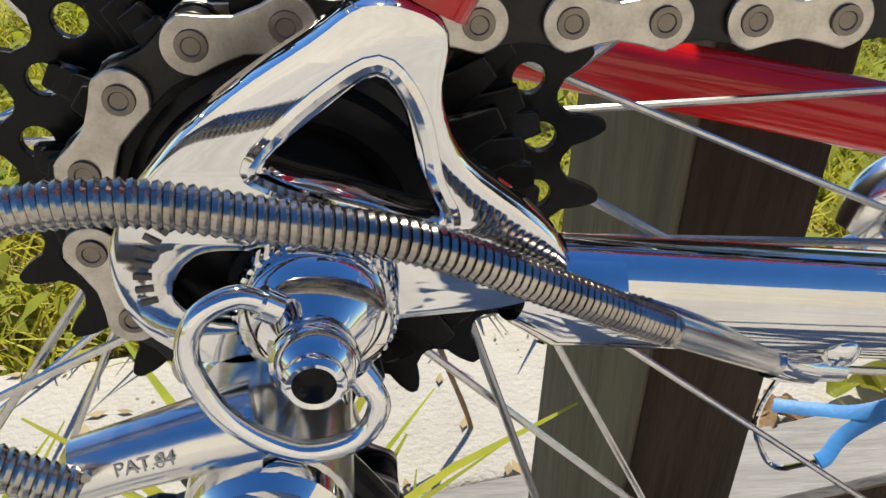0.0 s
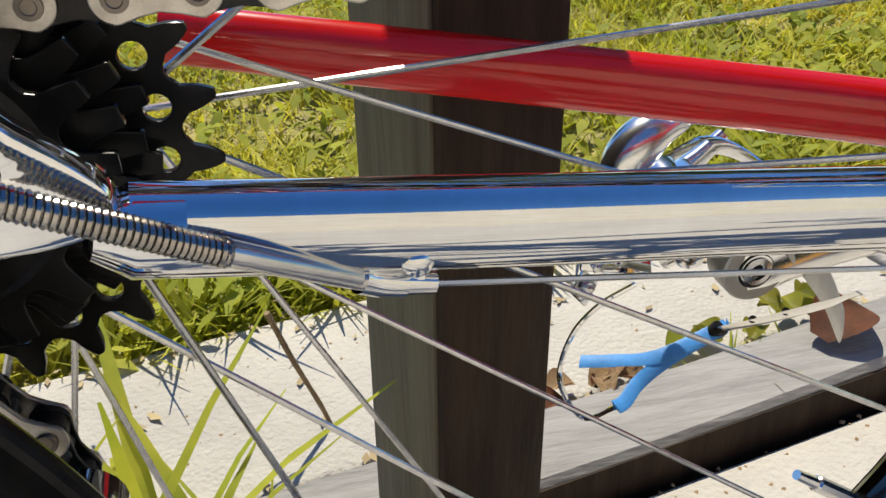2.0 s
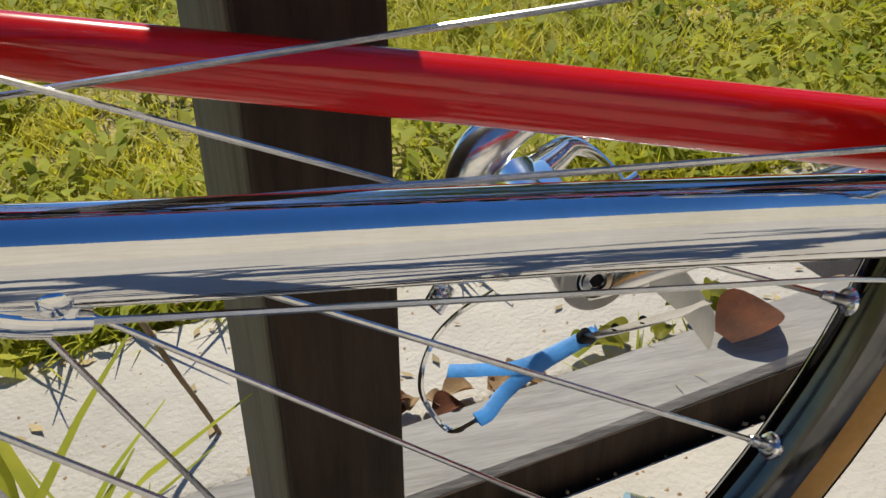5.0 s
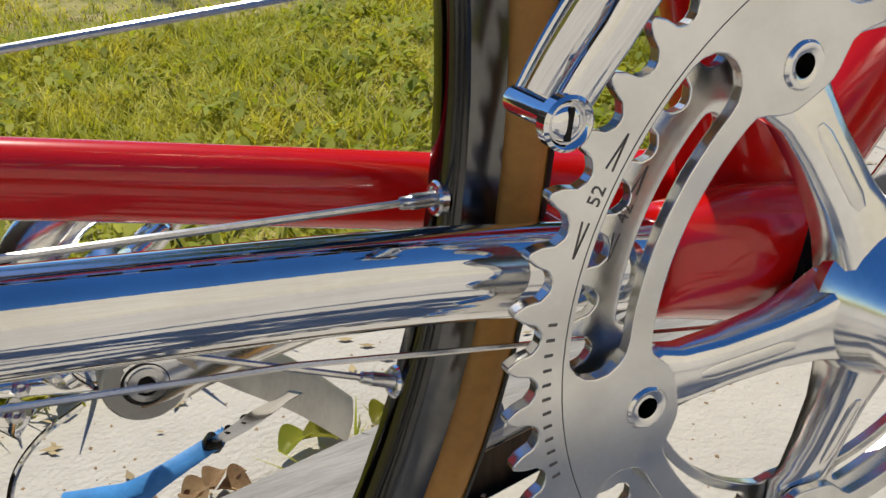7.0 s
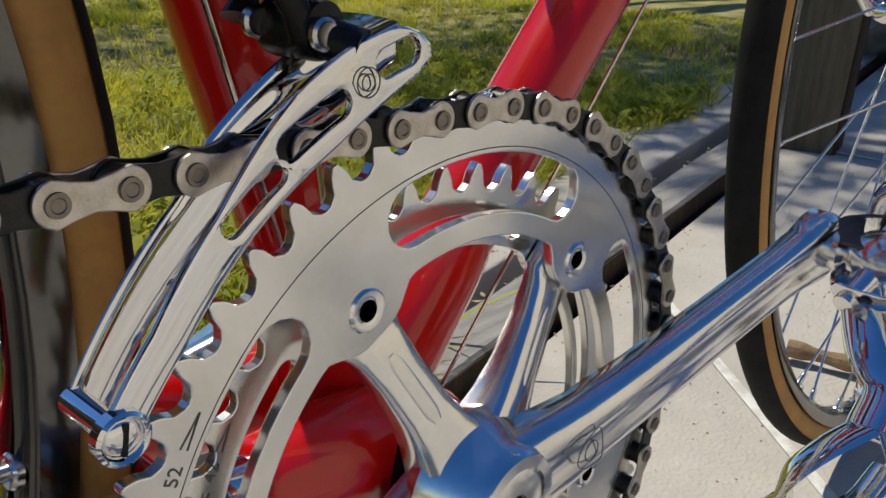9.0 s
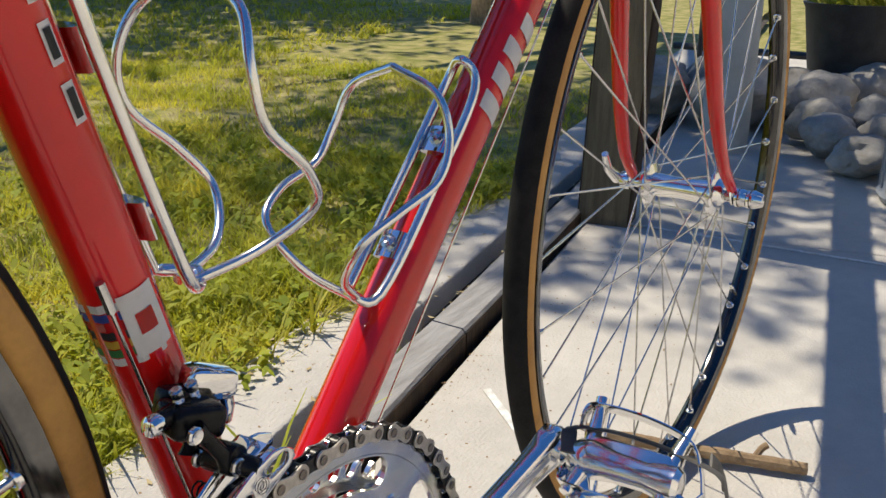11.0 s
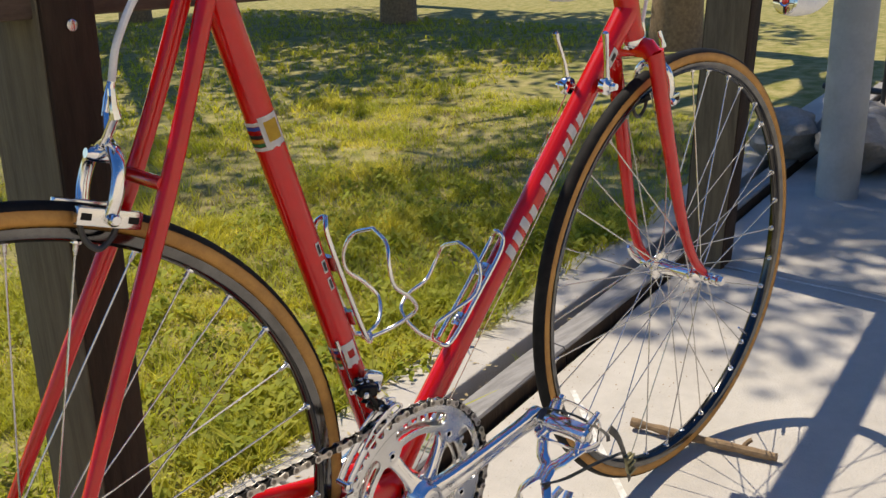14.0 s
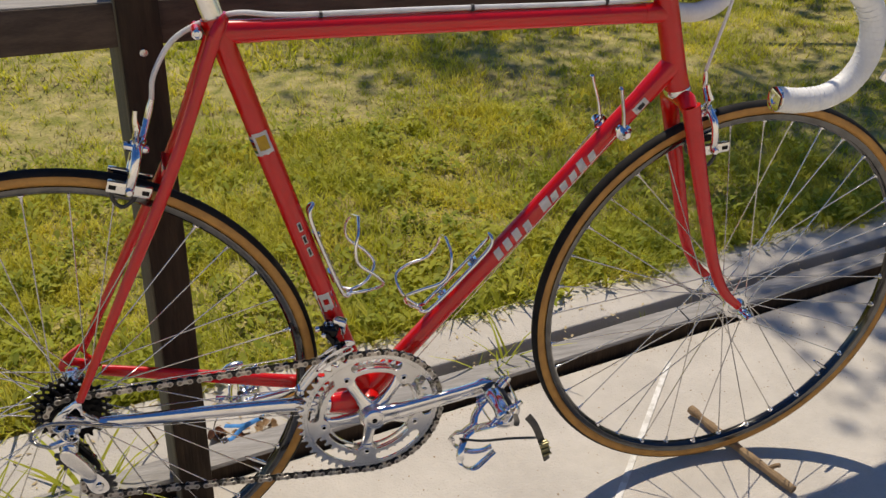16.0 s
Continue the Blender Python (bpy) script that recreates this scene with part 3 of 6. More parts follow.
def wheel(name, axle, m, hub_w, flange, drive, label):
    """Built about the axle with its plane in xz; m then turns it."""
    c = m @ Matrix.Translation(axle) @ Matrix.Rotation(radians(90), 4, "X")
    rc = 0.3225
    prof = [(0.3030, -0.0045), (0.3022, 0.0), (0.3030, 0.0045), (0.3065, 0.0085), (0.3120, 0.0098), (0.3145, 0.0100), (0.3150, 0.0085), (0.3125, 0.0), (0.3150, -0.0085), (0.3145, -0.0100), (0.3120, -0.0098), (0.3065, -0.0085), (0.3030, -0.0045)]
    w = part(name, turned(prof, c, 120), RIM_METAL, bike, label)

    for s in (-1, 1):
        part("braking_surface", turned([(0.3062, s * 0.0085), (0.3080, s * 0.0092), (0.3122, s * 0.0102), (0.3146, s * 0.0104), (0.3150, s * 0.0096)], c, 120), BRAKE_TRACK, w, "grey metal braking surface")

    def ring(a0, a1, grow, step=10):
        bm = bmesh.new()
        n = max(2, int(abs(a1 - a0) / step))
        return lathe(bm, [(rc + (0.0108 + grow) * math.cos(radians(a0 + (a1 - a0) * i / n)), (0.0110 + grow) * math.sin(radians(a0 + (a1 - a0) * i / n))) for i in range(n + 1)], c, 120)
    part("tyre", ring(-168, 168, 0.0), GUM, w, "narrow gum-walled tubular tyre")
    part("tread", ring(-62, 62, 0.0005), RUBBER, w, "black tyre tread")
    for s in (-1, 1):
        part("base_tape", ring(s * 136, s * 168, 0.0004), RUBBER, w)
    hub = turned([(0, -hub_w), (0.0055, -hub_w), (0.0060, -hub_w + 0.006), (0.0130, -hub_w + 0.010), (0.0150, flange[0] - 0.003)] +
                 [(0.0215, flange[0] - 0.0015), (0.0215, flange[0] + 0.0015), (0.0120, flange[0] + 0.004), (0.0100, 0), (0.0120, flange[1] - 0.004), (0.0215, flange[1] - 0.0015), (0.0215, flange[1] + 0.0015)] +
                 [(0.0150, flange[1] + 0.003), (0.0130, hub_w - 0.010), (0.0060, hub_w - 0.006), (0.0055, hub_w), (0, hub_w)], c, 40)
    part("hub", hub, ALLOY_BRIGHT, w, "polished alloy hub")
    spoke_mesh = mesh_of(tube([(0, 0, 0), (0, 0, 0.5), (0, 0, 1)], 0.00095, 8), "spoke", STEEL)
    nip_mesh = mesh_of(turned([(0, -0.0015), (0.0032, -0.0015), (0.0032, 0.0002), (0.0022, 0.0006), (0.0020, 0.0012), (0.0020, 0.0070), (0.0017, 0.0074), (0.0016, 0.0098), (0.0010, 0.0104)], Matrix(), 12), "nipple", STEEL)
    eye_mesh = mesh_of(turned([(0.0026, 0.0002), (0.0031, 0.0010), (0.0040, 0.0011), (0.0045, 0.0004), (0.0045, -0.0014)], Matrix(), 18), "eyelet", ALLOY_BRIGHT)
    step = 360 / 36
    for i in range(36):
        s = -1 if i % 2 else 1
        out = 1 if (i // 2) % 2 else -1
        a = radians(step * (i + 0.5) + WHEEL_TURN[name])
        h = a + out * radians(56)
        rim_at = c @ V(0.3025 * math.cos(a), 0.3025 * math.sin(a), s * 0.002)
        hub_at = c @ V(0.0205 * math.cos(h), 0.0205 * math.sin(h), flange[0 if s < 0 else 1] + out * 0.0018)
        way = rim_at - hub_at
        q = way.to_track_quat("Z", "Y").to_matrix().to_4x4()
        repeat("spoke", spoke_mesh, Matrix.Translation(hub_at) @ q @ Matrix.Diagonal((1, 1, way.length, 1)), w)
        q2 = (-way).to_track_quat("Z", "Y").to_matrix().to_4x4()
        repeat("nipple", nip_mesh, Matrix.Translation(rim_at) @ q2, w)
        inward = (m.to_3x3() @ V(-math.cos(a), 0, -math.sin(a))).to_track_quat("Z", "Y").to_matrix().to_4x4()
        repeat("eyelet", eye_mesh, Matrix.Translation(rim_at) @ inward, w)
    va = radians(-35 if drive else -38)
    stem = c @ V(0.302 * math.cos(va), 0.302 * math.sin(va), 0)
    inn = c @ V(0.268 * math.cos(va), 0.268 * math.sin(va), 0)
    part("valve", tube([stem, stem.lerp(inn, 0.7), stem.lerp(inn, 0.72), inn], [0.003, 0.003, 0.0022, 0.0018], 10), ALLOY_BRIGHT, w)
    return w


WHEEL_TURN = {"rear_wheel": -13.0, "front_wheel": 4.0}
rear = wheel("rear_wheel", RA, Matrix(), 0.062, (-0.030, 0.019), True, "rear wheel with polished rim and steel spokes")
front = wheel("front_wheel", FA, STEER, 0.049, (-0.032, 0.032), False, "front wheel with polished rim turned aside")

# cassette
COGS = ((24, -0.0268), (18, -0.0308), (17, -0.0346), (16, -0.0382), (15, -0.0430))


def blunt(teeth, pitch_r, turn=0.0):
    """The outline of a freewheel sprocket with broad blunt teeth and round gullets."""
    out = []
    for i in range(teeth):
        for f, r in ((0.0, -0.0042), (0.12, -0.0039), (0.22, -0.0028), (0.275, -0.0010), (0.315, 0.0010), (0.35, 0.0034), (0.375, 0.0040), (0.625, 0.0040), (0.65, 0.0034), (0.685, 0.0010), (0.725, -0.0010), (0.78, -0.0028), (0.88, -0.0039)):
            a = 2 * math.pi * (i + f) / teeth + turn
            out.append(((pitch_r + r) * math.cos(a), (pitch_r + r) * math.sin(a)))
    return out


def toothed(teeth, pitch_r, root, tip, turn=0.0):
    """The outline of a sprocket with rounded gullets."""
    out = []
    for i in range(teeth):
        mid = (root + pitch_r) / 2
        for f, r in ((0.0, root), (0.11, root + 0.0003), (0.20, root + 0.0012), (0.265, mid - 0.0002), (0.305, pitch_r - 0.0004), (0.335, pitch_r + 0.0008), (0.40, tip - 0.0010), (0.44, tip - 0.0002), (0.47, tip),
                     (0.53, tip), (0.56, tip - 0.0002), (0.60, tip - 0.0010), (0.665, pitch_r + 0.0008), (0.695, pitch_r - 0.0004), (0.735, mid - 0.0002), (0.80, root + 0.0012), (0.89, root + 0.0003)):
            a = 2 * math.pi * (i + f) / teeth + turn
            out.append((r * math.cos(a), r * math.sin(a)))
    return out


free = part("freewheel", turned([(0, 0.020), (0.0245, 0.020), (0.0245, 0.0440), (0.0225, 0.0450), (0.0218, 0.0485), (0.0175, 0.0490), (0.0168, 0.0455), (0.0148, 0.0452), (0.0146, 0.0600), (0.0080, 0.0605), (0.0078, 0.064), (0, 0.064)], side_pose(RA.x, 0, RA.z), 40), BLACK_METAL, bike, "black five speed freewheel")
for teeth, y in COGS:
    pr = 0.0127 / (2 * math.sin(math.pi / teeth))
    holes = []
    if teeth > 18:
        k = teeth if teeth > 22 else 10
        hr = pr - 0.0077
        holes = [circle2(hr * math.cos(2 * math.pi * (i + 0.47) / k), hr * math.sin(2 * math.pi * (i + 0.47) / k), 0.0027 if k > 20 else 0.0036, 18) for i in range(k)]
    part("sprocket", plate("sprocket", [toothed(teeth, pr, pr - 0.0041, pr + 0.0036) if teeth > 22 else blunt(teeth, pr, 0.1 * teeth)] + holes, 0.0021, BLACK_METAL, side_pose(RA.x, y, RA.z), 0.0003), None, free, "black steel sprocket")

# quick release
QX, QZ = RA.x + 0.004, RA.z + 0.002
qr = part("quick_release", turned([(0.0050, 0.066), (0.0092, 0.0705), (0.0098, 0.0715), (0.0098, 0.0740), (0.0088, 0.0765), (0.0058, 0.0795), (0.0046, 0.0806), (0.0048, 0.0816), (0.0053, 0.0830), (0.0051, 0.0846), (0.0042, 0.0858), (0.0036, 0.0864), (0.0037, 0.0869), (0.0036, 0.0875), (0.0031, 0.0880), (0.0025, 0.0878), (0.0023, 0.0850), (0, 0.0846)], side_pose(QX, 0, QZ), 40), CHROME, bike, "chromed quick release nut with wire loop")
knurl_mesh = mesh_of(block((0.0007, 0.0007, 0.003), Matrix()), "knurl", CHROME)
for i in range(44):
    repeat("knurl", knurl_mesh, side_pose(QX, 0, QZ) @ Matrix.Rotation(2 * math.pi * i / 44, 4, "Z") @ Matrix.Translation((0.0098, 0, 0.0725)), qr)
part("hollow_end", turned([(0.0024, 0.0), (0, 0.0002)], side_pose(QX, -0.0862, QZ), 20), BLACK_METAL, qr)
loop = spline([V(-0.4020, -0.0815, 0.3452), V(-0.4060, -0.0825, 0.3476), V(-0.4105, -0.0835, 0.3455), V(-0.4118, -0.0842, 0.3400), V(-0.4080, -0.0850, 0.3325), V(-0.4005, -0.0852, 0.3275), V(-0.3935, -0.0848, 0.3285), V(-0.3908, -0.0842, 0.3330), V(-0.3930, -0.0830, 0.3372)], 6)
part("wire_loop", tube(loop, 0.0014, 12), CHROME, qr)
for k in (0, -1):
    part("ferrule", tube([loop[k], loop[k].lerp(loop[3 if k == 0 else -4], 0.9)], 0.0020, 12), CHROME, qr)

# chain
CHAIN_Y = -0.0475


def chain_path():
    """The chain's closed run over ring, top run, small cog, jockey wheels and the lower run."""
    pts = []
    for i in range(0, 61):
        a = radians(-100 + 190 * i / 60)
        pts.append(V(0.1053 * math.cos(a), CHAIN_Y, 0.266 + 0.1053 * math.sin(a)))
    pts.append(V(-0.10, -0.0470, 0.3702))
    for i in range(0, 25):
        a = radians(92 + 145 * i / 24)
        pts.append(V(RA.x + 0.0298 * math.cos(a), -0.0430, RA.z + 0.0298 * math.sin(a)))
    for i in range(0, 13):
        a = radians(60 - 120 * i / 12)
        pts.append(V(-0.409 + 0.0215 * math.cos(a), -0.0480, 0.275 + 0.0215 * math.sin(a)))
    for i in range(0, 17):
        a = radians(130 + 150 * i / 16)
        pts.append(V(-0.382 + 0.0215 * math.cos(a), -0.0480, 0.222 + 0.0215 * math.sin(a)))
    return pts


def along(pts, step, skip=0.0):
    """Even steps round a closed polyline, an even number of them, beginning a way past its first point."""
    ring = pts + [pts[0]]
    total = sum((b - a).length for a, b in zip(ring, ring[1:]))
    count = int(total / step / 2) * 2
    pace = total / count
    out, need = [], skip if skip > 0 else pace
    for a, b in zip(ring + pts[1:], ring[1:] + pts[1:] + [pts[0]]):
        d = (b - a).length
        run = 0.0
        while d - run >= need and len(out) < count:
            run += need
            out.append(a.lerp(b, run / d))
            need = pace
        need -= d - run
    return out


def top_phase():
    """How far to shift the links so that an outer plate of the top run is centred 125 mm behind the bottom bracket."""
    at = along(chain_path(), 0.0127, 0.0127)
    mids = [(at[i] + at[i + 1]).x / 2 for i in range(0, len(at) - 1, 2) if at[i].z > 0.362 and -0.2 < at[i].x < -0.08]
    return (mids[0] + 0.125) % 0.0254


links = along(chain_path(), 0.0127, 0.0127 + top_phase())


def link_outline(half, r, waist):
    out = []
    for i in range(13):
        a = radians(90 + 180 * i / 12)
        out.append((-half + r * math.cos(a), r * math.sin(a)))
    out.append((0, -waist))
    for i in range(13):
        a = radians(-90 + 180 * i / 12)
        out.append((half + r * math.cos(a), r * math.sin(a)))
    out.append((0, waist))
    return smooth2(out, 2)


outer_me = plate("outer_plate", [link_outline(0.00635, 0.0042, 0.0027)], 0.0011, CHAIN_OUT, Matrix.Translation((0, 0, 0.0035)), 0.0003)
inner_me = plate("inner_plate", [link_outline(0.00635, 0.0042, 0.0031)], 0.0010, CHAIN_IN, Matrix.Translation((0, 0, 0.0023)), 0.0002)
pin_me = mesh_of(turned([(0, -0.0044), (0.0021, -0.0044), (0.0021, 0.0040), (0.0023, 0.0042), (0.0022, 0.0046), (0.0014, 0.00465), (0.0012, 0.0044), (0, 0.0044)], Matrix(), 16), "pin", PIN_STEEL)
roll_me = mesh_of(turned([(0, -0.0026), (0.0038, -0.0026), (0.0038, 0.0026), (0, 0.0026)], Matrix(), 12), "roller", CHAIN_IN)
chain_base = bmesh.new()
for q in links:
    bmesh.ops.create_icosphere(chain_base, subdivisions=1, radius=0.0024, matrix=Matrix.Translation(q))
chain = part("chain", chain_base, CHAIN_IN, bike, "oiled roller chain with pale outer plates")
flip = Matrix.Rotation(math.pi, 4, "X")
for i, q in enumerate(links):
    nxt = links[(i + 1) % len(links)]
    if (nxt - q).length > 0.02 or (nxt - q).length < 0.006:
        continue
    mid = (q + nxt) / 2
    ang = math.atan2(nxt.z - q.z, nxt.x - q.x)
    m = side_pose(*mid) @ Matrix.Rotation(ang, 4, "Z")
    me = outer_me if i % 2 == 0 else inner_me
    repeat("outer_plate" if i % 2 == 0 else "inner_plate", me, m, chain)
    repeat("outer_plate" if i % 2 == 0 else "inner_plate", me, m @ flip, chain)
    repeat("roller", roll_me, side_pose(*q), chain)
    repeat("pin", pin_me, side_pose(*q) @ Matrix.Rotation(i, 4, "Z"), chain)

# crankset
BOLT0 = -24.4
CRANK = 12.3
SP = side_pose(0, 0, 0.266)
ring_y = 0.0475


def at_ring(y):
    return side_pose(0, -y, 0.266)


def bolt_hole(i, r=0.0052, n=20):
    a = radians(BOLT0 + 72 * i)
    return circle2(0.072 * math.cos(a), 0.072 * math.sin(a), r, n)


def ring_inner(base, lobe, width):
    """The inner edge of a chainring, drawn in to a lobe at each bolt."""
    out = []
    for i in range(180):
        a = 2 * i
        d = abs((a - BOLT0 + 36) % 72 - 36)
        f = max(0.0, 1 - (d / width) ** 2)
        r = base - (base - lobe) * (f * f * (3 - 2 * f))
        out.append((r * math.cos(radians(a)), r * math.sin(radians(a))))
    return out


R52 = 0.0127 / (2 * math.sin(math.pi / 52))
R42 = 0.0127 / (2 * math.sin(math.pi / 42))
crankset = part("crank_spindle", turned([(0, -0.066), (0.008, -0.066), (0.008, 0.058), (0, 0.058)], SP), STEEL, bike)
slots = [arc_slot(0.0770, 0.0930, BOLT0 + 72 * i + 15.5, BOLT0 + 72 * i + 56.5, 22) for i in range(5)]
ring = part("chainring", plate("chainring", [toothed(52, R52, R52 - 0.0043, R52 + 0.0032), ring_inner(0.0705, 0.0630, 13)] + slots + [bolt_hole(i) for i in range(5)], 0.0032, ALLOY, at_ring(ring_y - 0.0016), 0.0004), None, crankset, "large polished alloy chainring with long slots")
slots42 = [arc_slot(0.0685, 0.0745, BOLT0 + 72 * i + 17, BOLT0 + 72 * i + 55, 18) for i in range(5)]
part("chainring", plate("chainring", [toothed(42, R42, R42 - 0.0043, R42 + 0.0034), ring_inner(0.0655, 0.0625, 12)] + slots42 + [bolt_hole(i) for i in range(5)], 0.0030, ALLOY, at_ring(ring_y - 0.0105), 0.0004), None, crankset, "small polished alloy chainring")
groove = bmesh.new()
for rr in (0.0945,):
    sweep(groove, [at_ring(ring_y + 0.00002) @ V(rr * math.cos(2 * math.pi * i / 120), rr * math.sin(2 * math.pi * i / 120), 0) for i in range(120)], 0.00016, 4, closed=True)
part("engraved_line", groove, ENGRAVED, ring)
for i in range(5):
    a = radians(BOLT0 + 72 * i)
    bm_pose = at_ring(ring_y) @ Matrix.Translation((0.072 * math.cos(a), 0.072 * math.sin(a), 0)) @ Matrix.Rotation(i * 0.7, 4, "Z")
    b = part("chainring_bolt", turned([(0.0028, -0.003), (0.0028, 0.0004), (0.0036, 0.0008), (0.0050, 0.0008), (0.0056, 0.0002), (0.0056, -0.010), (0, -0.010)], bm_pose, 36), ALLOY_BRIGHT, crankset, "alloy chainring bolt with hexagon socket")
    hexm = bmesh.new()
    lathe(hexm, [(0.0029, -0.0030), (0.0, -0.0030)], bm_pose, 6)
    lathe(hexm, [(0.0027, 0.0003), (0.0027, -0.0030)], bm_pose, 6)
    part("hexagon_socket", hexm, BLACK_METAL, crankset)


def sector_text(text, r, deg, size, y, turn=90):
    a = radians(deg)
    return lettering(text, size, at_ring(y) @ Matrix.Translation((r * math.cos(a), r * math.sin(a), 0.00005)) @ Matrix.Rotation(a - radians(turn), 4, "Z"), ENGRAVED)


ring42_y = ring_y - 0.0090
T52 = math.degrees(math.atan2(0.306 - 0.266, -0.0867))
part("number", sector_text("52", 0.0975, T52 - 1, 0.0047, ring_y), None, crankset, "engraved number")
part("number", sector_text("42", 0.0805, T52 + 1, 0.0046, ring42_y), None, crankset, "engraved number")
for s in (-1, 1):
    for rr, yy, dd in ((0.0975, ring_y, T52 - 1), (0.0805, ring42_y, T52 + 1)):
        a0 = dd + s * 3.4
        a1 = dd + s * 8.2
        for off in (-0.0009, 0.0009):
            p = at_ring(yy + 0.0001) @ V((rr + off) * math.cos(radians(a0)), (rr + off) * math.sin(radians(a0)), 0)
            q = at_ring(yy + 0.0001) @ V(rr * math.cos(radians(a1)), rr * math.sin(radians(a1)), 0)
            part("arrow_mark", tube([p, q], 0.00018, 5), ENGRAVED, crankset)
for i in range(12):
    a = radians(T52 + 16 + i * 2.15)
    part("stamped_bar", block((0.0021, 0.0007, 0.0002), at_ring(ring_y) @ Matrix.Rotation(a, 4, "Z") @ Matrix.Translation((0.0985, 0, 0))), ENGRAVED, crankset)


def spider_arm(i):
    """A tapering arm from the boss to its bolt tab, with a groove milled down its face."""
    a = BOLT0 + 72 * i
    m = at_ring(0.0) @ Matrix.Rotation(radians(a), 4, "Z")
    bm = bmesh.new()
    secs = ((0.012, 0.0125, 0.043, 0.0575), (0.024, 0.0088, 0.0425, 0.0540), (0.034, 0.0074, 0.0420, 0.0515), (0.048, 0.0072, 0.0405, 0.0485), (0.058, 0.0080, 0.0395, 0.0462), (0.0630, 0.0100, 0.0390, 0.0442), (0.0780, 0.0085, 0.0390, 0.0440))
    rings = []
    for r, w, lo, hi in secs:
        mid = (lo + hi) / 2
        rings.append([bm.verts.new(m @ V(r, yy, zz)) for yy, zz in ((-w, lo), (-w, hi - 0.0022), (-w + 0.0016, hi - 0.0004), (-w * 0.36, hi), (w * 0.36, hi), (w - 0.0016, hi - 0.0004), (w, hi - 0.0022), (w, lo))])
    n = 8
    for r, s in zip(rings, rings[1:]):
        for j in range(n):
            bm.faces.new((r[j], r[(j + 1) % n], s[(j + 1) % n], s[j]))
    bm.faces.new(rings[0])
    bm.faces.new(rings[-1][::-1])
    ob = part("spider_arm", bm, ALLOY_BRIGHT, crankset, "", 50)
    return ob


for i in range(5):
    ob = spider_arm(i)
    m = at_ring(0.0) @ Matrix.Rotation(radians(BOLT0 + 72 * i), 4, "Z")
    gr = bmesh.new()
    sweep(gr, [m @ V(0.031, 0, 0.0523), m @ V(0.034, 0, 0.0516), m @ V(0.045, 0, 0.0492), m @ V(0.052, 0, 0.0476), m @ V(0.055, 0, 0.0469)], [0.0012, 0.0022, 0.0022, 0.0020, 0.0010], 10, 1.0, 0.2, up=(0, 1, 0))
    part("milled_groove", gr, ALLOY, crankset)

boss = part("crank_boss", turned([(0.0, 0.046), (0.0215, 0.046), (0.0230, 0.050), (0.0205, 0.0565), (0.0175, 0.0620), (0.0165, 0.0665), (0.0152, 0.0680), (0.0120, 0.0683), (0.0118, 0.0668), (0.0, 0.0664)], SP, 48), ALLOY_BRIGHT, crankset)
part("dust_cap", turned([(0.0113, 0.0655), (0.0113, 0.0674), (0.0103, 0.0679), (0.0042, 0.0679), (0.0036, 0.0668), (0, 0.0667)], SP, 36), ALLOY, crankset, "alloy dust cap with hexagon socket")
part("hexagon_socket", turned([(0.0036, 0.0672), (0.0034, 0.0681), (0, 0.0681)], SP, 6), BLACK_METAL, crankset)


def crank_arm(ang, side, name_parent, stretch=1.0, inset=0.0):
    """A crank of 170 mm with a rounded section and a shallow flute, ending in the pedal eye."""
    bm = bmesh.new()
    base = Matrix.Translation(BB) @ Matrix.Rotation(-radians(ang), 4, "Y")
    secs = ((0.0, 0.0160, 0.0085, 0.0575), (0.018, 0.0142, 0.0080, 0.0600), (0.034, 0.0122, 0.0072, 0.0625), (0.06, 0.0112, 0.0066, 0.0655), (0.10, 0.0104, 0.0062, 0.0690), (0.14, 0.0102, 0.0062, 0.0725), (0.156, 0.0112, 0.0066, 0.0742), (0.166, 0.0130, 0.0072, 0.0750), (0.174, 0.0122, 0.0070, 0.0752), (0.1795, 0.0085, 0.0062, 0.0752), (0.1815, 0.003, 0.0048, 0.0752))
    rings = []
    for x, hw, ht, y in secs:
        rings.append([bm.verts.new(base @ V(x * stretch, side * (y - inset * min(1.0, x / 0.06) + dy * ht), dz * hw)) for dy, dz in ((-1, -0.62), (-0.62, -1), (0.55, -1), (0.95, -0.70), (1.0, -0.35), (0.90, -0.18), (0.88, 0.18), (1.0, 0.35), (0.95, 0.70), (0.55, 1), (-0.62, 1), (-1, 0.62))])
    for r, s in zip(rings, rings[1:]):
        for j in range(12):
            bm.faces.new((r[j], r[(j + 1) % 12], s[(j + 1) % 12], s[j]))
    bm.faces.new(rings[0])
    bm.faces.new(rings[-1][::-1])
    return part("crank_arm", bm, ALLOY_BRIGHT, name_parent, "polished alloy crank arm", 60)


arm = crank_arm(CRANK, -1, crankset)
left_arm = crank_arm(CRANK + 180, 1, bike, 1.035, 0.011)
left_eye = BB + Matrix.Rotation(-radians(CRANK + 180), 3, "Y") @ V(0.176, 0.0572, 0)
part("pedal_boss", turned([(0.0126, -0.014), (0.0130, -0.012), (0.0130, -0.0008), (0.0122, 0.0), (0.0076, 0.0), (0.0072, -0.003), (0, -0.003)], aim(left_eye, (0, -1, 0)), 32), MATT_ALLOY, left_arm, "dull alloy pedal boss")
part("thread", turned([(0.0074, 0.0002), (0.0066, 0.0006), (0.0062, -0.001), (0, -0.0012)], aim(left_eye, (0, -1, 0)), 24), BLACK_METAL, left_arm, "dark threaded hole")
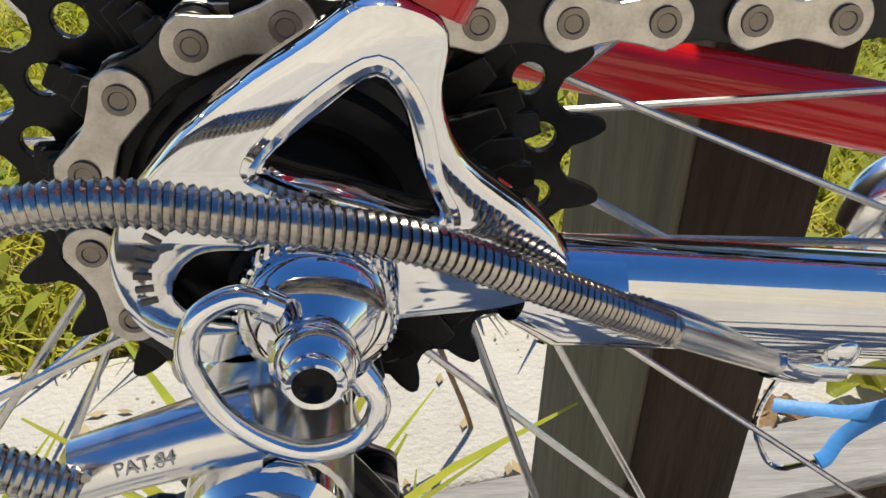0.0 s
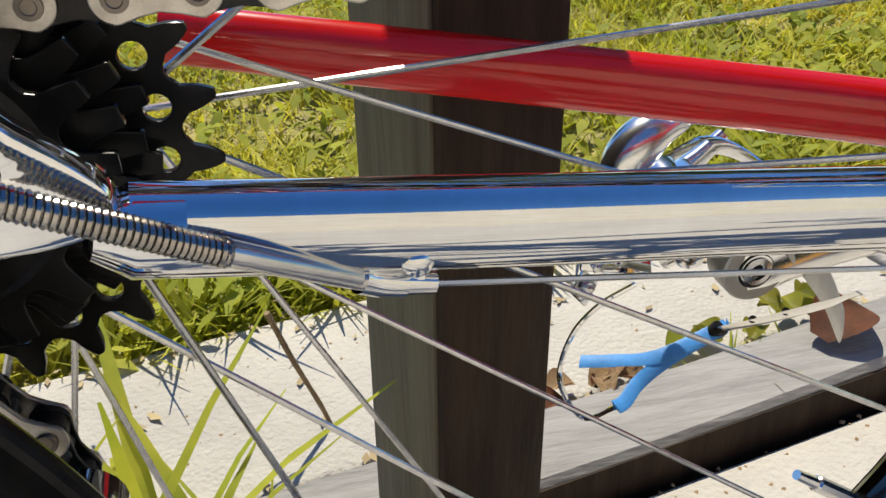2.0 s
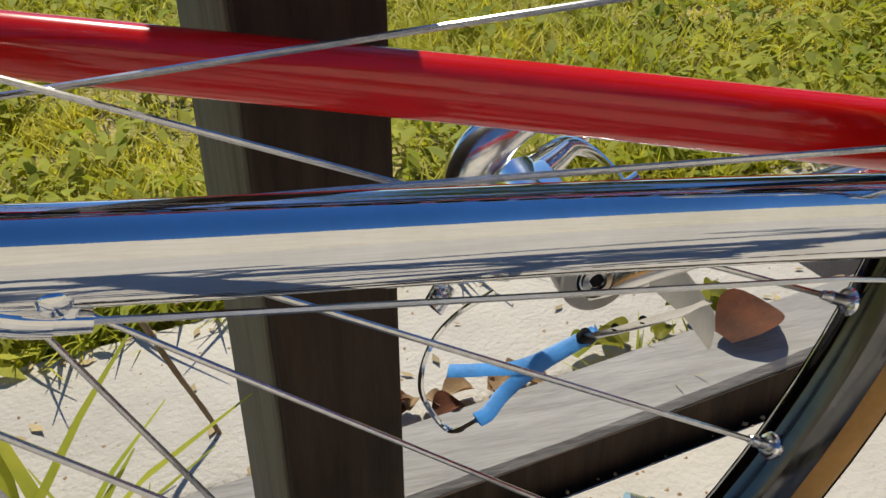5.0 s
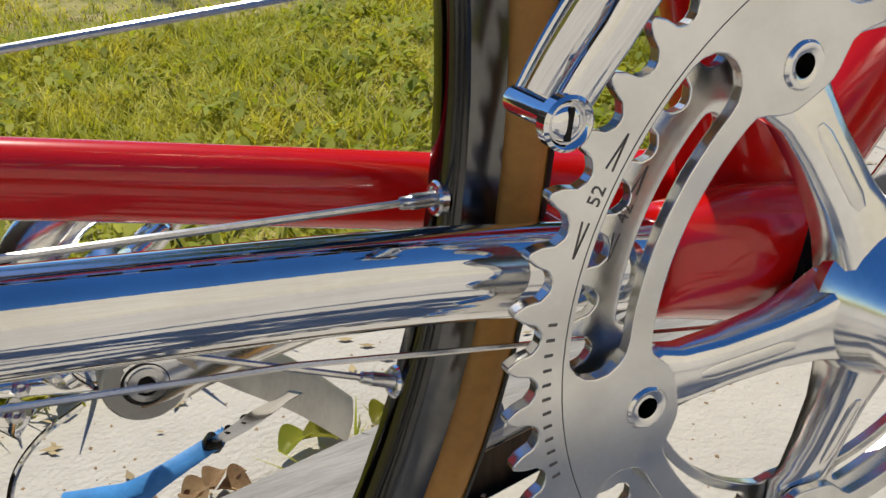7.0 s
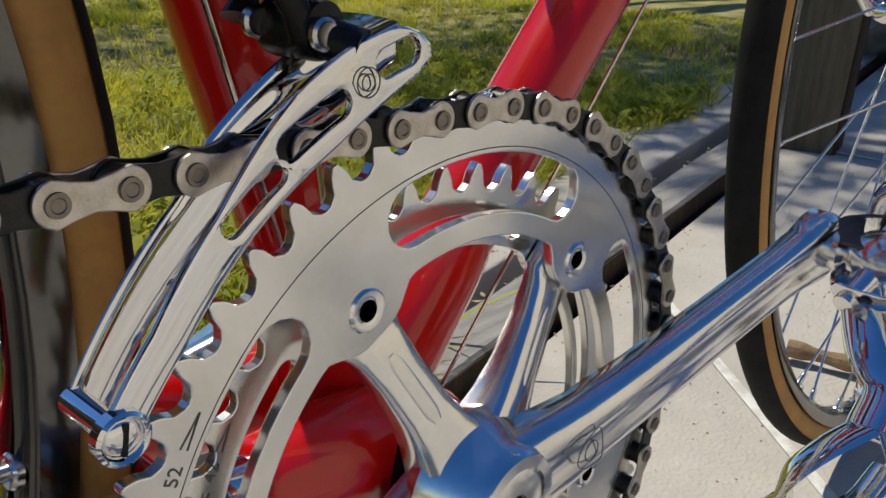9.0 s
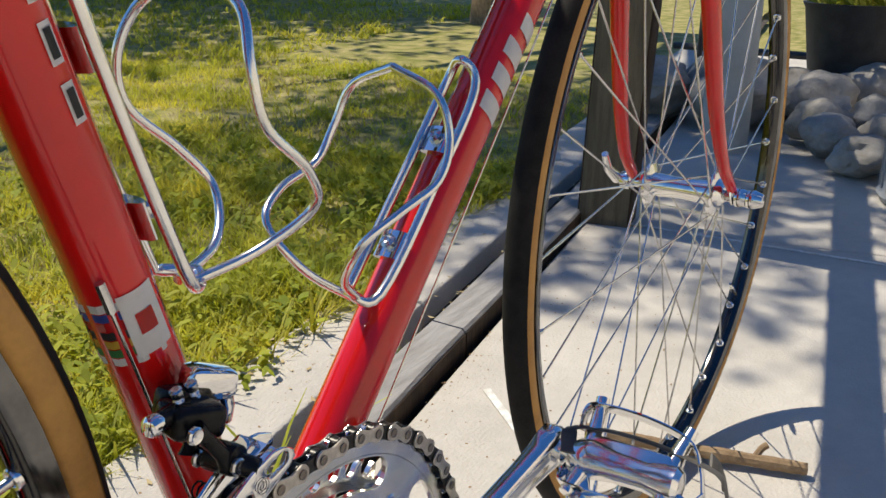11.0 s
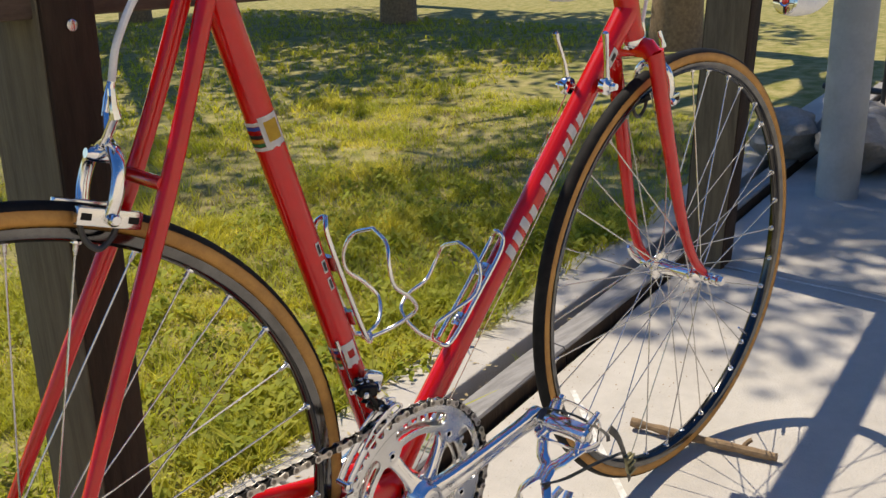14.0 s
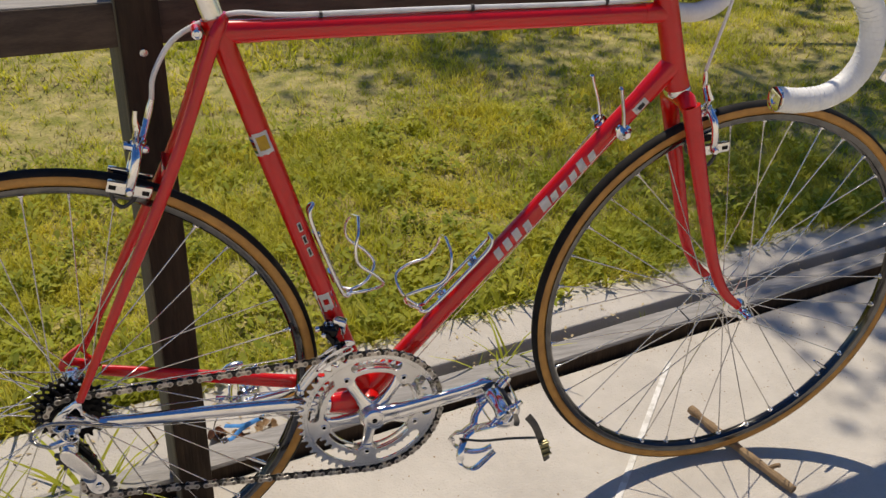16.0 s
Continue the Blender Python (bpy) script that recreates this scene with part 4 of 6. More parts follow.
part("spindle_end", turned([(0.0056, -0.001), (0.0056, 0.0012), (0.0034, 0.0016), (0.0030, 0.0), (0, 0.0)], aim(left_eye, (0, -1, 0)), 20), STEEL, left_arm)
part("socket", turned([(0.0028, 0), (0.0028, 0.0004), (0, 0.0004)], aim(left_eye + V(0, -0.0004, 0), (0, -1, 0)), 6), BLACK_METAL, left_arm)
shield = smooth2([(-0.0055, 0.0055), (0.0055, 0.0055), (0.006, 0), (0.004, -0.005), (0, -0.0075), (-0.004, -0.005), (-0.006, 0)], 4)
lm = Matrix.Translation(BB) @ Matrix.Rotation(-radians(CRANK), 4, "Y")
logo = bmesh.new()
sweep(logo, [lm @ V(0.030 + y * 0.9, -0.0698 - 0.0012, -x * 0.9) for x, y in shield], 0.00018, 5, closed=True)
sweep(logo, [lm @ V(0.030 + 0.0032 * math.cos(a * 0.5236), -0.0710, 0.0032 * math.sin(a * 0.5236)) for a in range(12)], 0.0002, 5, closed=True)
part("engraved_shield", logo, ENGRAVED, crankset)


def pedal(eye, side, swing, clip_mat, label, slim, clipped=True):
    """A quill road pedal with toe clip and strap; it hangs at the angle swing about its spindle."""
    m = Matrix.Translation(eye) @ Matrix.Rotation(radians(swing), 4, "Y") @ Matrix.Diagonal((1, side, 1, 1))
    p = part("pedal", turned([(0.0, 0.004), (0.0078, 0.004), (0.0078, 0.010), (0.0055, 0.012), (0.0100, 0.018), (0.0112, 0.026), (0.0090, 0.040), (0.0085, 0.058), (0.0100, 0.066), (0.0105, 0.074), (0.0080, 0.077), (0.0, 0.0785)], m @ Matrix.Rotation(radians(-90), 4, "X"), 28), ALLOY_BRIGHT, bike, label)
    for s in (-1.5, 1):
        side_plate = spline([V(s * 0.010, 0.014, 0.0), V(s * 0.017, 0.014, -0.003), V(s * 0.020, 0.021, -0.004), V(s * 0.020, 0.050, -0.004), V(s * 0.017, 0.074, 0.0), V(s * 0.009, 0.083, 0.003), V(0, 0.088, 0.005)], 6)
        part("cage_plate", tube([m @ q for q in side_plate], 0.0036, 10, wide=0.35, high=1.5, up=m.to_3x3() @ V(0, 0, 1)), CHROME, p)
        part("cage_bridge", tube([m @ V(0, 0.024, 0), m @ V(s * 0.013, 0.022, -0.001), m @ V(s * 0.024, 0.020, -0.003)], [0.0065, 0.0048, 0.0040], 12), ALLOY_BRIGHT, p)
        part("cage_bridge", tube([m @ V(0, 0.068, 0), m @ V(s * 0.012, 0.070, 0), m @ V(s * 0.022, 0.073, -0.001)], [0.0065, 0.0048, 0.0035], 12), ALLOY_BRIGHT, p)
        for y in (0.026, 0.072) if s > 0 else ():
            part("bolt", turned([(0, 0.0024), (0.0022, 0.0024), (0.0027, 0.0014), (0.0027, 0), (0, 0)], m @ aim((s * 0.024, y, -0.004), (1 if s > 0 else -1, 0, 0)), 6), STEEL, p)
    part("body", block((0.020, 0.050, 0.013), m @ pose(-0.004, 0.046, 0.0), 0.004), ALLOY_BRIGHT, p)
    if not clipped:
        return p
    join = V(0.050, 0.047, 0.004)
    for y0 in (0.020, 0.076):
        s = 1 if y0 > 0.05 else -1
        arm_pts = spline([V(0.004, y0, 0.002), V(0.018, y0 - s * 0.004, 0.000), V(0.036, 0.047 + s * 0.014, 0.001), join + V(-0.004, s * 0.005, 0), join + V(0.012, s * 0.004, 0)], 6)
        part("toe_clip", tube([m @ q for q in arm_pts], 0.0072 * slim, 10, wide=1.0, high=0.36, up=m.to_3x3() @ V(0, 0, 1)), CHROME, p, "chromed steel toe clip")
        prong = spline([join + V(0.010, s * 0.004, 0), join + V(0.024, s * 0.014, 0.001), join + V(0.036, s * 0.022, 0.008), join + V(0.042, s * 0.024, 0.024), join + V(0.036, s * 0.020, 0.044), join + V(0.018, s * 0.010, 0.054), join + V(0.0, s * 0.006, 0.056)], 6)
        part("toe_clip", tube([m @ q for q in prong], 0.0055 * slim, 10, wide=1.0, high=0.32, up=m.to_3x3() @ V(0.5, 0, 1)), CHROME, p)
    part("clip_plate", block((0.026, 0.020, 0.0030), m @ pose(0.052, 0.047, 0.0040), 0.001), clip_mat, p)
    for x in (0.045, 0.058):
        part("bolt", turned([(0.0042, 0), (0.0042, 0.003), (0.0020, 0.0034), (0.0018, 0.002), (0, 0.002)], m @ aim((x, 0.047, 0.005), (0, 0, 1)), 6), STEEL, p)
    return p


def ribbon(owner, pts, width, mat, up, label=""):
    return part("toe_strap", tube(spline(pts, 7), width, 8, wide=1.0, high=0.16, up=up), mat, owner, label)


right_eye = BB + Matrix.Rotation(-radians(CRANK), 3, "Y") @ V(0.17, -0.0750, 0)
rp = pedal(right_eye, -1, 142, CHROME, "alloy quill pedal with chromed toe clip hanging down", 1.0)
R = right_eye
ribbon(rp, [R + V(-0.010, -0.016, 0.006), R + V(0.008, -0.012, 0.012), R + V(0.012, -0.050, 0.014), R + V(0.012, -0.090, 0.008), R + V(0.010, -0.097, 0.000)], 0.0045, DARK_STRAP, (0.3, 0, 1), "dark leather toe strap")
ribbon(rp, [V(0.198, -0.158, 0.304), V(0.208, -0.163, 0.290), V(0.219, -0.166, 0.262), V(0.230, -0.167, 0.226)], 0.0055, DARK_STRAP, (0.3, -1, 0), "dark leather strap end")
OLIVE = material("olive_buckle", (0.30, 0.27, 0.14), 0.4, 0.7, (0.2, 0.18, 0.1), 90)
buckle = part("buckle", block((0.013, 0.005, 0.026), pose(0.2235, -0.1695, 0.252, 0, -15, 0), 0.0016), OLIVE, rp, "olive metal strap buckle")
for z in (0.242, 0.252, 0.262):
    part("buckle_bar", block((0.0145, 0.0025, 0.003), pose(0.2235 + (0.252 - z) * 0.27, -0.1735, z, 0, -15, 0), 0.0008), OLIVE, buckle)
ribbon(rp, [V(0.214, -0.165, 0.268), V(0.180, -0.150, 0.262), V(0.140, -0.140, 0.258), V(0.108, -0.132, 0.262)], 0.0045, DARK_STRAP, (0, 0.3, 1))
L = BB + Matrix.Rotation(-radians(CRANK + 180), 3, "Y") @ V(0.176, 0.0680, 0)
lp = pedal(L, 1, 150, CHROME, "alloy quill pedal with chromed toe clip painted in sky-reflection blue", 0.5, False)
JOIN = V(-0.147, 0.118, 0.158)
FORK = V(-0.1755, 0.116, 0.150)
band = [V(-0.128, 0.055, 0.213), V(-0.137, 0.064, 0.2030), V(-0.142, 0.092, 0.1790), JOIN]
ribbon(lp, band, 0.0036, ALLOY_BRIGHT, (0.5, 0.5, 1), "scratched bright steel band with small holes")
for f in (0.30, 0.62):
    q = band[1].lerp(band[3], f) + V(-0.0008, -0.0012, 0.0022)
    part("hole", turned([(0.0018, 0), (0.0017, 0.0004), (0, 0.0004)], aim(q, (-0.45, -0.55, 0.7)), 14), BLACK_METAL, lp)
# Chromed fork; the sky it reflects is painted on as blue.
ribbon(lp, [JOIN + V(0.004, -0.002, 0.004), JOIN, FORK, V(-0.192, 0.128, 0.142), V(-0.206, 0.138, 0.137)], 0.0036, SKY_BLUE_CLIP, (0.2, -0.6, 1), "chromed fork of the toe clip, its sky reflection painted blue")
ribbon(lp, [JOIN, FORK + V(0.003, -0.002, -0.001), V(-0.187, 0.112, 0.140), V(-0.197, 0.104, 0.137), V(-0.203, 0.100, 0.138)], 0.0034, SKY_BLUE_CLIP, (0.2, -0.6, 1))
# Added dark block imitates a dark reflection in the clip, not a real buckle.
part("buckle", block((0.008, 0.006, 0.008), pose(*JOIN, 20, 30, 0), 0.002), BLACK_METAL, lp, "dark block standing for a reflection in the toe clip")
part("toe_clip", tube(spline([V(-0.160, 0.060, 0.243), V(-0.146, 0.066, 0.226), V(-0.120, 0.083, 0.196), V(-0.100, 0.097, 0.169), V(-0.0955, 0.100, 0.163)], 7), [0.0092] * 26 + [0.0080, 0.0066, 0.0040], 12, wide=1.0, high=0.16, up=(0.45, -0.75, 0.5)), MATT_ALLOY, lp, "dull grey metal toe clip strip")
part("clip_wire", tube(spline([V(-0.190, 0.118, 0.190), V(-0.206, 0.120, 0.180), V(-0.218, 0.120, 0.166), V(-0.223, 0.120, 0.145), V(-0.217, 0.119, 0.127), V(-0.210, 0.115, 0.121), V(-0.203, 0.101, 0.137)], 6), 0.0013, 8), CHROME, lp)
part("cage_end", tube(spline([V(-0.204, 0.122, 0.236), V(-0.195, 0.124, 0.250), V(-0.183, 0.126, 0.259), V(-0.168, 0.128, 0.262)], 5), [0.0070, 0.0084, 0.0094, 0.0100, 0.0104, 0.0106, 0.0106, 0.0104, 0.0100, 0.0095, 0.0088, 0.0080, 0.0072, 0.0064, 0.0052, 0.0036], 20), ALLOY, lp, "rounded polished end of the pedal cage")
clip_plate = part("clip_plate", block((0.034, 0.0022, 0.0125), pose(-0.199, 0.121, 0.2025, -35, 12, 0), 0.0009), CHROME, lp, "chromed toe clip base plate")
for q in (V(-0.2085, 0.1190, 0.2015), V(-0.1965, 0.1190, 0.2040)):
    part("bolt", turned([(0.0034, 0), (0.0034, 0.0022), (0.0016, 0.0026), (0, 0.0016)], aim(q, (0, -0.8, 0.6)), 6), STEEL, clip_plate)
part("clip_plate", block((0.011, 0.0022, 0.013), pose(-0.213, 0.121, 0.190, -35, 50, 0), 0.0009), CHROME, lp)
part("bolt", turned([(0.0032, 0), (0.0032, 0.0022), (0.0016, 0.0026), (0, 0.0016)], aim((-0.2120, 0.1190, 0.1915), (0, -0.8, 0.6)), 6), STEEL, lp)

# front derailleur
def between(a, table):
    """Straight line between (angle, value) pairs."""
    for (a0, v0), (a1, v1) in zip(table, table[1:]):
        if a <= a1:
            return v0 + (v1 - v0) * (a - a0) / (a1 - a0)
    return table[-1][1]


def fd_plate(y, thick, mat, last=102.0):
    """A curved pierced cage plate, broad and rounded at its upper end and narrow at the tail."""
    low = ((last, 0.1240), (last + 2, 0.1215), (110, 0.1195), (116, 0.1180), (128, 0.1175), (140, 0.1158), (150, 0.1165))
    top = ((last, 0.1270), (last + 1.5, 0.1310), (last + 4, 0.1335), (111, 0.1342), (117, 0.1332), (122, 0.1308), (129, 0.1268), (140, 0.1238), (150, 0.1242))
    angles = [last + (149.5 - last) * i / 40 for i in range(41)]
    loop = [(between(a, top) * math.cos(radians(a)), between(a, top) * math.sin(radians(a))) for a in angles]
    loop += [(between(a, low) * math.cos(radians(a)), between(a, low) * math.sin(radians(a))) for a in angles[::-1]]
    cuts = [arc_slot(0.1225, 0.1282, 114.2, 120.6, 8), arc_slot(0.1206, 0.1250, 123.0, 129.0, 8), arc_slot(0.1242, 0.1300, 104.8, 107.8, 6)]
    return plate("cage_plate", [loop] + cuts, thick, mat, at_ring(-y), 0.0010, 35)


fd = part("front_derailleur", block((0.020, 0.016, 0.013), pose(-0.050, -0.026, 0.411, 0, 17, 0), 0.003), BLACK_METAL, bike, "chromed front derailleur with black linkage")
part("cage_plate", fd_plate(-0.0565, 0.0024, CHROME), None, fd, "chromed pierced outer cage plate")


def polar(r, a, y):
    return V(r * math.cos(radians(a)), y, 0.266 + r * math.sin(radians(a)))


inner_path, inner_half = [], []
for i in range(33):
    a = 100.0 + 49.0 * i / 32
    lo, hi = between(a, ((100, 0.1195), (104, 0.1165), (116, 0.1140), (128, 0.1135), (149, 0.1130))), between(a, ((100, 0.1255), (104, 0.1318), (112, 0.1328), (122, 0.1294), (129, 0.1252), (149, 0.1222)))
    inner_path.append(polar((lo + hi) / 2, a, -0.0408))
    inner_half.append((hi - lo) / 2)
part("cage_plate", tube(inner_path, inner_half, 24, wide=1.0, high=0.24, up=(0, 1, 0)), CHROME, fd, "chromed crowned inner cage plate")
part("cage_spacer", tube([polar(0.1205, 148.5, -0.040), polar(0.1205, 148.5, -0.058)], 0.0028, 18), CHROME, fd)
part("cage_bolt", turned([(0.0053, -0.001), (0.0053, 0.0016), (0.0046, 0.0022), (0.0040, 0.0018), (0.0036, 0.0008), (0.0030, 0.0014), (0.0016, 0.0019), (0, 0.0020)], aim(polar(0.1205, 148.5, -0.0575), (0, -1, 0)), 28), CHROME, fd, "slotted chrome cage bolt")
part("bolt_slot", block((0.0010, 0.0008, 0.0062), pose(*polar(0.1205, 148.5, -0.0592), 0, 8, 0)), BLACK_METAL, fd)
top_fold = [polar(0.1335, a, -0.0475) for a in (105.5, 107, 108.5, 110)]
part("cage_bridge", tube(top_fold, 0.0100, 12, wide=1.0, high=0.10, up=(0, 0, 1)), CHROME, fd)
shield_mark = bmesh.new()
for rr, n in ((0.0030, 20), (0.0017, 14)):
    sweep(shield_mark, [polar(0.1262, 110.8, -0.0583) + V(rr * math.cos(2 * math.pi * i / n), 0, rr * math.sin(2 * math.pi * i / n)) for i in range(n)], 0.00016, 5, closed=True)
part("engraved_shield", shield_mark, ENGRAVED, fd)
part("link_arm", tube([V(-0.0705, -0.034, 0.4145), V(-0.062, -0.033, 0.4140), V(-0.055, -0.033, 0.4128), V(-0.048, -0.032, 0.4110)], [0.0036, 0.0042, 0.0052, 0.0050], 16), BLACK_METAL, fd, "black derailleur body")
part("ball_bolt", turned([(0, 0.0050), (0.0029, 0.0043), (0.0043, 0.0018), (0.0042, -0.001), (0.0026, -0.003), (0, -0.003)], aim((-0.0715, -0.0345, 0.4145), (-1, -0.4, 0.1)), 20), CHROME, fd)
for top, low in ((V(-0.0655, -0.0430, 0.4115), V(-0.0505, -0.0470, 0.3930)), (V(-0.0560, -0.0300, 0.4085), V(-0.0560, -0.0330, 0.3945))):
    part("link_arm", tube([top + V(0.004, 0, -0.001), top.lerp(low, 0.3) + V(0.003, 0, 0), top.lerp(low, 0.75) + V(0.0015, 0, 0), low], [0.0042, 0.0031, 0.0030, 0.0046], 14), BLACK_METAL, fd, "black linkage arm")
    for q, r, metal in ((top, 0.0034, CHROME), (low, 0.0034, STEEL)):
        part("pivot", turned([(r, 0), (r, 0.0012), (r * 0.8, 0.0018), (r * 0.55, 0.0014), (0, 0.0014)], aim(q + V(0, -0.0042, 0), (0, -1, 0)), 18), metal, fd)
part("knuckle", turned([(0.0030, -0.0075), (0.0058, -0.0070), (0.0062, -0.0050), (0.0062, 0.0050), (0.0058, 0.0070), (0.0030, 0.0075)], aim((-0.0490, -0.0425, 0.3932), (0.15, -1, 0)), 24), BLACK_METAL, fd, "black knuckle of the linkage")
part("body", block((0.022, 0.019, 0.0135), pose(-0.0545, -0.0335, 0.4095, 0, 15, -12), 0.0042, 3), BLACK_METAL, fd, "rounded black body")
part("cage_ear", tube([V(-0.0505, -0.0440, 0.3930), V(-0.0470, -0.0500, 0.3915), V(-0.0440, -0.0560, 0.3900)], [0.0046, 0.0044, 0.0040], 14), BLACK_METAL, fd, "black cage ear")
part("clamp_block", block((0.020, 0.015, 0.012), pose(-0.0395, -0.0275, 0.4165, 0, 17, -20), 0.0035), CHROME, fd, "chromed cable clamp")
part("clamp_bolt", tube([V(-0.0365, -0.031, 0.411), V(-0.0350, -0.031, 0.4055), V(-0.0355, -0.030, 0.3985)], [0.0042, 0.0036, 0.0030], 12), CHROME, fd)
for i in range(2):
    part("limit_screw", turned([(0.0022, 0), (0.0014, 0.001), (0.0022, 0.002), (0.0014, 0.003), (0.0022, 0.004), (0.0014, 0.005), (0.0022, 0.006), (0.0024, 0.0065), (0.0024, 0.0090), (0.0016, 0.0096), (0, 0.0096)], aim((-0.058 + 0.007 * i, -0.033, 0.4145), (-0.3, -0.1, 1)), 12), STEEL, fd)
spring = bmesh.new()
sweep(spring, [V(-0.052, -0.030, 0.3765) + V(0.0034 * math.cos(i * 0.7), -0.0003 * i, 0.0034 * math.sin(i * 0.7)) for i in range(44)], 0.0005, 6)
part("return_spring", spring, BLACK_METAL, fd)
part("shift_cable", tube([V(-0.028, -0.0245, 0.34), V(-0.0375, -0.0262, 0.412), V(-0.0390, -0.0262, 0.422)], 0.0007, 6), STEEL, bike)

for f0, f1, r in ((0.452, 0.330, 0.0007), (0.462, 0.450, 0.0020)):
    ends = [V(-0.2981 * (z - 0.266) - 0.0120, -0.0115, z) for z in (f0, f1)]
    part("shift_cable" if r < 0.001 else "cable_ferrule", tube(ends, r, 8), STEEL, bike)

# rear derailleur
rd = part("rear_derailleur", tube([V(-0.4045, -0.060, 0.317), V(-0.4045, -0.085, 0.317)], 0.0105, 24), ALLOY, bike, "polished alloy rear derailleur hanging below the dropout")
part("hanger", plate("hanger", [smooth2([(-0.398, 0.330), (-0.412, 0.330), (-0.4155, 0.318), (-0.410, 0.307), (-0.400, 0.307), (-0.3945, 0.316)], 4)], 0.0075, CHROME, side_pose(0, -0.066, 0), 0.001), None, rd)
part("pivot_bolt", turned([(0.0100, 0), (0.0100, 0.003), (0.0085, 0.0045), (0.0040, 0.0045), (0.0036, 0.003), (0, 0.003)], aim((-0.4045, -0.085, 0.317), (0, -1, 0)), 28), CHROME, rd)
body = smooth2([(-0.413, 0.322), (-0.402, 0.320), (-0.388, 0.300), (-0.378, 0.278), (-0.380, 0.268), (-0.392, 0.272), (-0.404, 0.290), (-0.416, 0.308)], 5)
part("parallelogram", plate("parallelogram", [body], 0.012, ALLOY, side_pose(0, -0.089, 0), 0.003), None, rd, "polished outer parallelogram plate")
part("upper_arm", tube([V(-0.4055, -0.081, 0.3285), V(-0.4120, -0.082, 0.3278), V(-0.4200, -0.083, 0.3262), V(-0.4262, -0.084, 0.3250), V(-0.4275, -0.084, 0.3248)], [0.0052, 0.0047, 0.0042, 0.0040, 0.0026], 20), ALLOY, rd, "polished upper arm")
part("lettering", lettering("PAT.84", 0.0024, Matrix.Translation((-0.4177, -0.0871, 0.3282)) @ side_pose(0, 0, 0) @ Matrix.Rotation(radians(13), 4, "Z") @ Matrix.Rotation(radians(-25), 4, "X"), ETCHED), None, rd, "engraved lettering")
part("inner_link", plate("inner_link", [body], 0.006, BLACK_METAL, side_pose(0.004, -0.070, -0.004), 0.002), None, rd)
for c, r in (((-0.409, 0.275), 0.019), ((-0.382, 0.222), 0.019)):
    part("jockey_wheel", plate("jockey_wheel", [toothed(10, 0.0205, 0.0165, 0.0232), circle2(0, 0, 0.004, 16)], 0.006, BLACK_PLASTIC, side_pose(c[0], -0.0485, c[1]), 0.0008), None, rd, "black toothed jockey wheel")
    part("pulley_bolt", turned([(0.0055, 0), (0.0055, 0.002), (0.0030, 0.0026), (0, 0.0018)], aim((c[0], -0.0565, c[1]), (0, -1, 0)), 20), CHROME, rd)
cage = smooth2([(-0.418, 0.283), (-0.401, 0.283), (-0.394, 0.262), (-0.374, 0.234), (-0.370, 0.216), (-0.380, 0.209), (-0.393, 0.214), (-0.402, 0.242), (-0.417, 0.266)], 4)
hole = smooth2([(-0.408, 0.262), (-0.402, 0.262), (-0.388, 0.238), (-0.394, 0.236), (-0.404, 0.250)], 4)
for y in (-0.0545, -0.0425):
    part("pulley_cage", plate("pulley_cage", [cage, hole], 0.0018, CHROME, side_pose(0, y, 0), 0.0004), None, rd, "polished pulley cage")
part("cage_pivot", tube([V(-0.386, -0.054, 0.272), V(-0.386, -0.094, 0.272)], 0.0085, 20), CHROME, rd)

# spring housing of the rear shift cable
hp = spline([(-0.326, -0.0572, 0.3152), (-0.340, -0.0645, 0.3246), (-0.354, -0.0705, 0.3334), (-0.367, -0.0762, 0.3422), (-0.386, -0.0815, 0.3530), (-0.402, -0.0830, 0.3572), (-0.417, -0.0840, 0.3602), (-0.430, -0.0850, 0.3592), (-0.4415, -0.0865, 0.3535), (-0.4460, -0.0885, 0.3455), (-0.4405, -0.0900, 0.3375), (-0.4300, -0.0905, 0.3310), (-0.4240, -0.0905, 0.3280)], 40)


def arc_len(pts):
    out = [0.0]
    for a, b in zip(pts, pts[1:]):
        out.append(out[-1] + (b - a).length)
    return out


def coil(pts, r, wire, pitch):
    """A close wound spring round the curve."""
    s = arc_len(pts)
    bm = bmesh.new()
    turns = int(s[-1] / pitch)
    n, k = turns * 12, 0
    line = []
    for i in range(n + 1):
        d = s[-1] * i / n
        while k < len(s) - 2 and s[k + 1] < d:
            k += 1
        f = (d - s[k]) / (s[k + 1] - s[k])
        q = pts[k].lerp(pts[k + 1], f)
        tan = (pts[k + 1] - pts[k]).normalized()
        u = tan.cross(V(0, 1, 0)).normalized()
        w = tan.cross(u)
        a = 2 * math.pi * i / 12
        line.append(q + r * (u * math.cos(a) + w * math.sin(a)))
    return sweep(bm, line, wire, 6)


housing = part("shift_housing", coil(hp[70:], 0.00200, 0.00062, 0.00114), COIL_STEEL, bike, "bare coiled steel cable housing curving past the dropout")
part("housing_core", tube(hp[20::6], 0.0018, 10), BLACK_METAL, housing)
part("ferrule", tube(hp[0:76:4], 0.0023, 14), STEEL, housing, "grey housing sleeve")
clamp = part("cable_stop", tube([V(-0.3290, -0.0585, 0.3172), V(-0.3250, -0.0568, 0.3148), V(-0.3205, -0.0560, 0.3135)], [0.0031, 0.0031, 0.0031], 16), CHROME, bike, "chromed cable stop under the chain stay")
part("barrel", tube([V(-0.3206, -0.0560, 0.3135), V(-0.3145, -0.0550, 0.3118)], [0.0026, 0.0022], 12), CHROME, clamp)
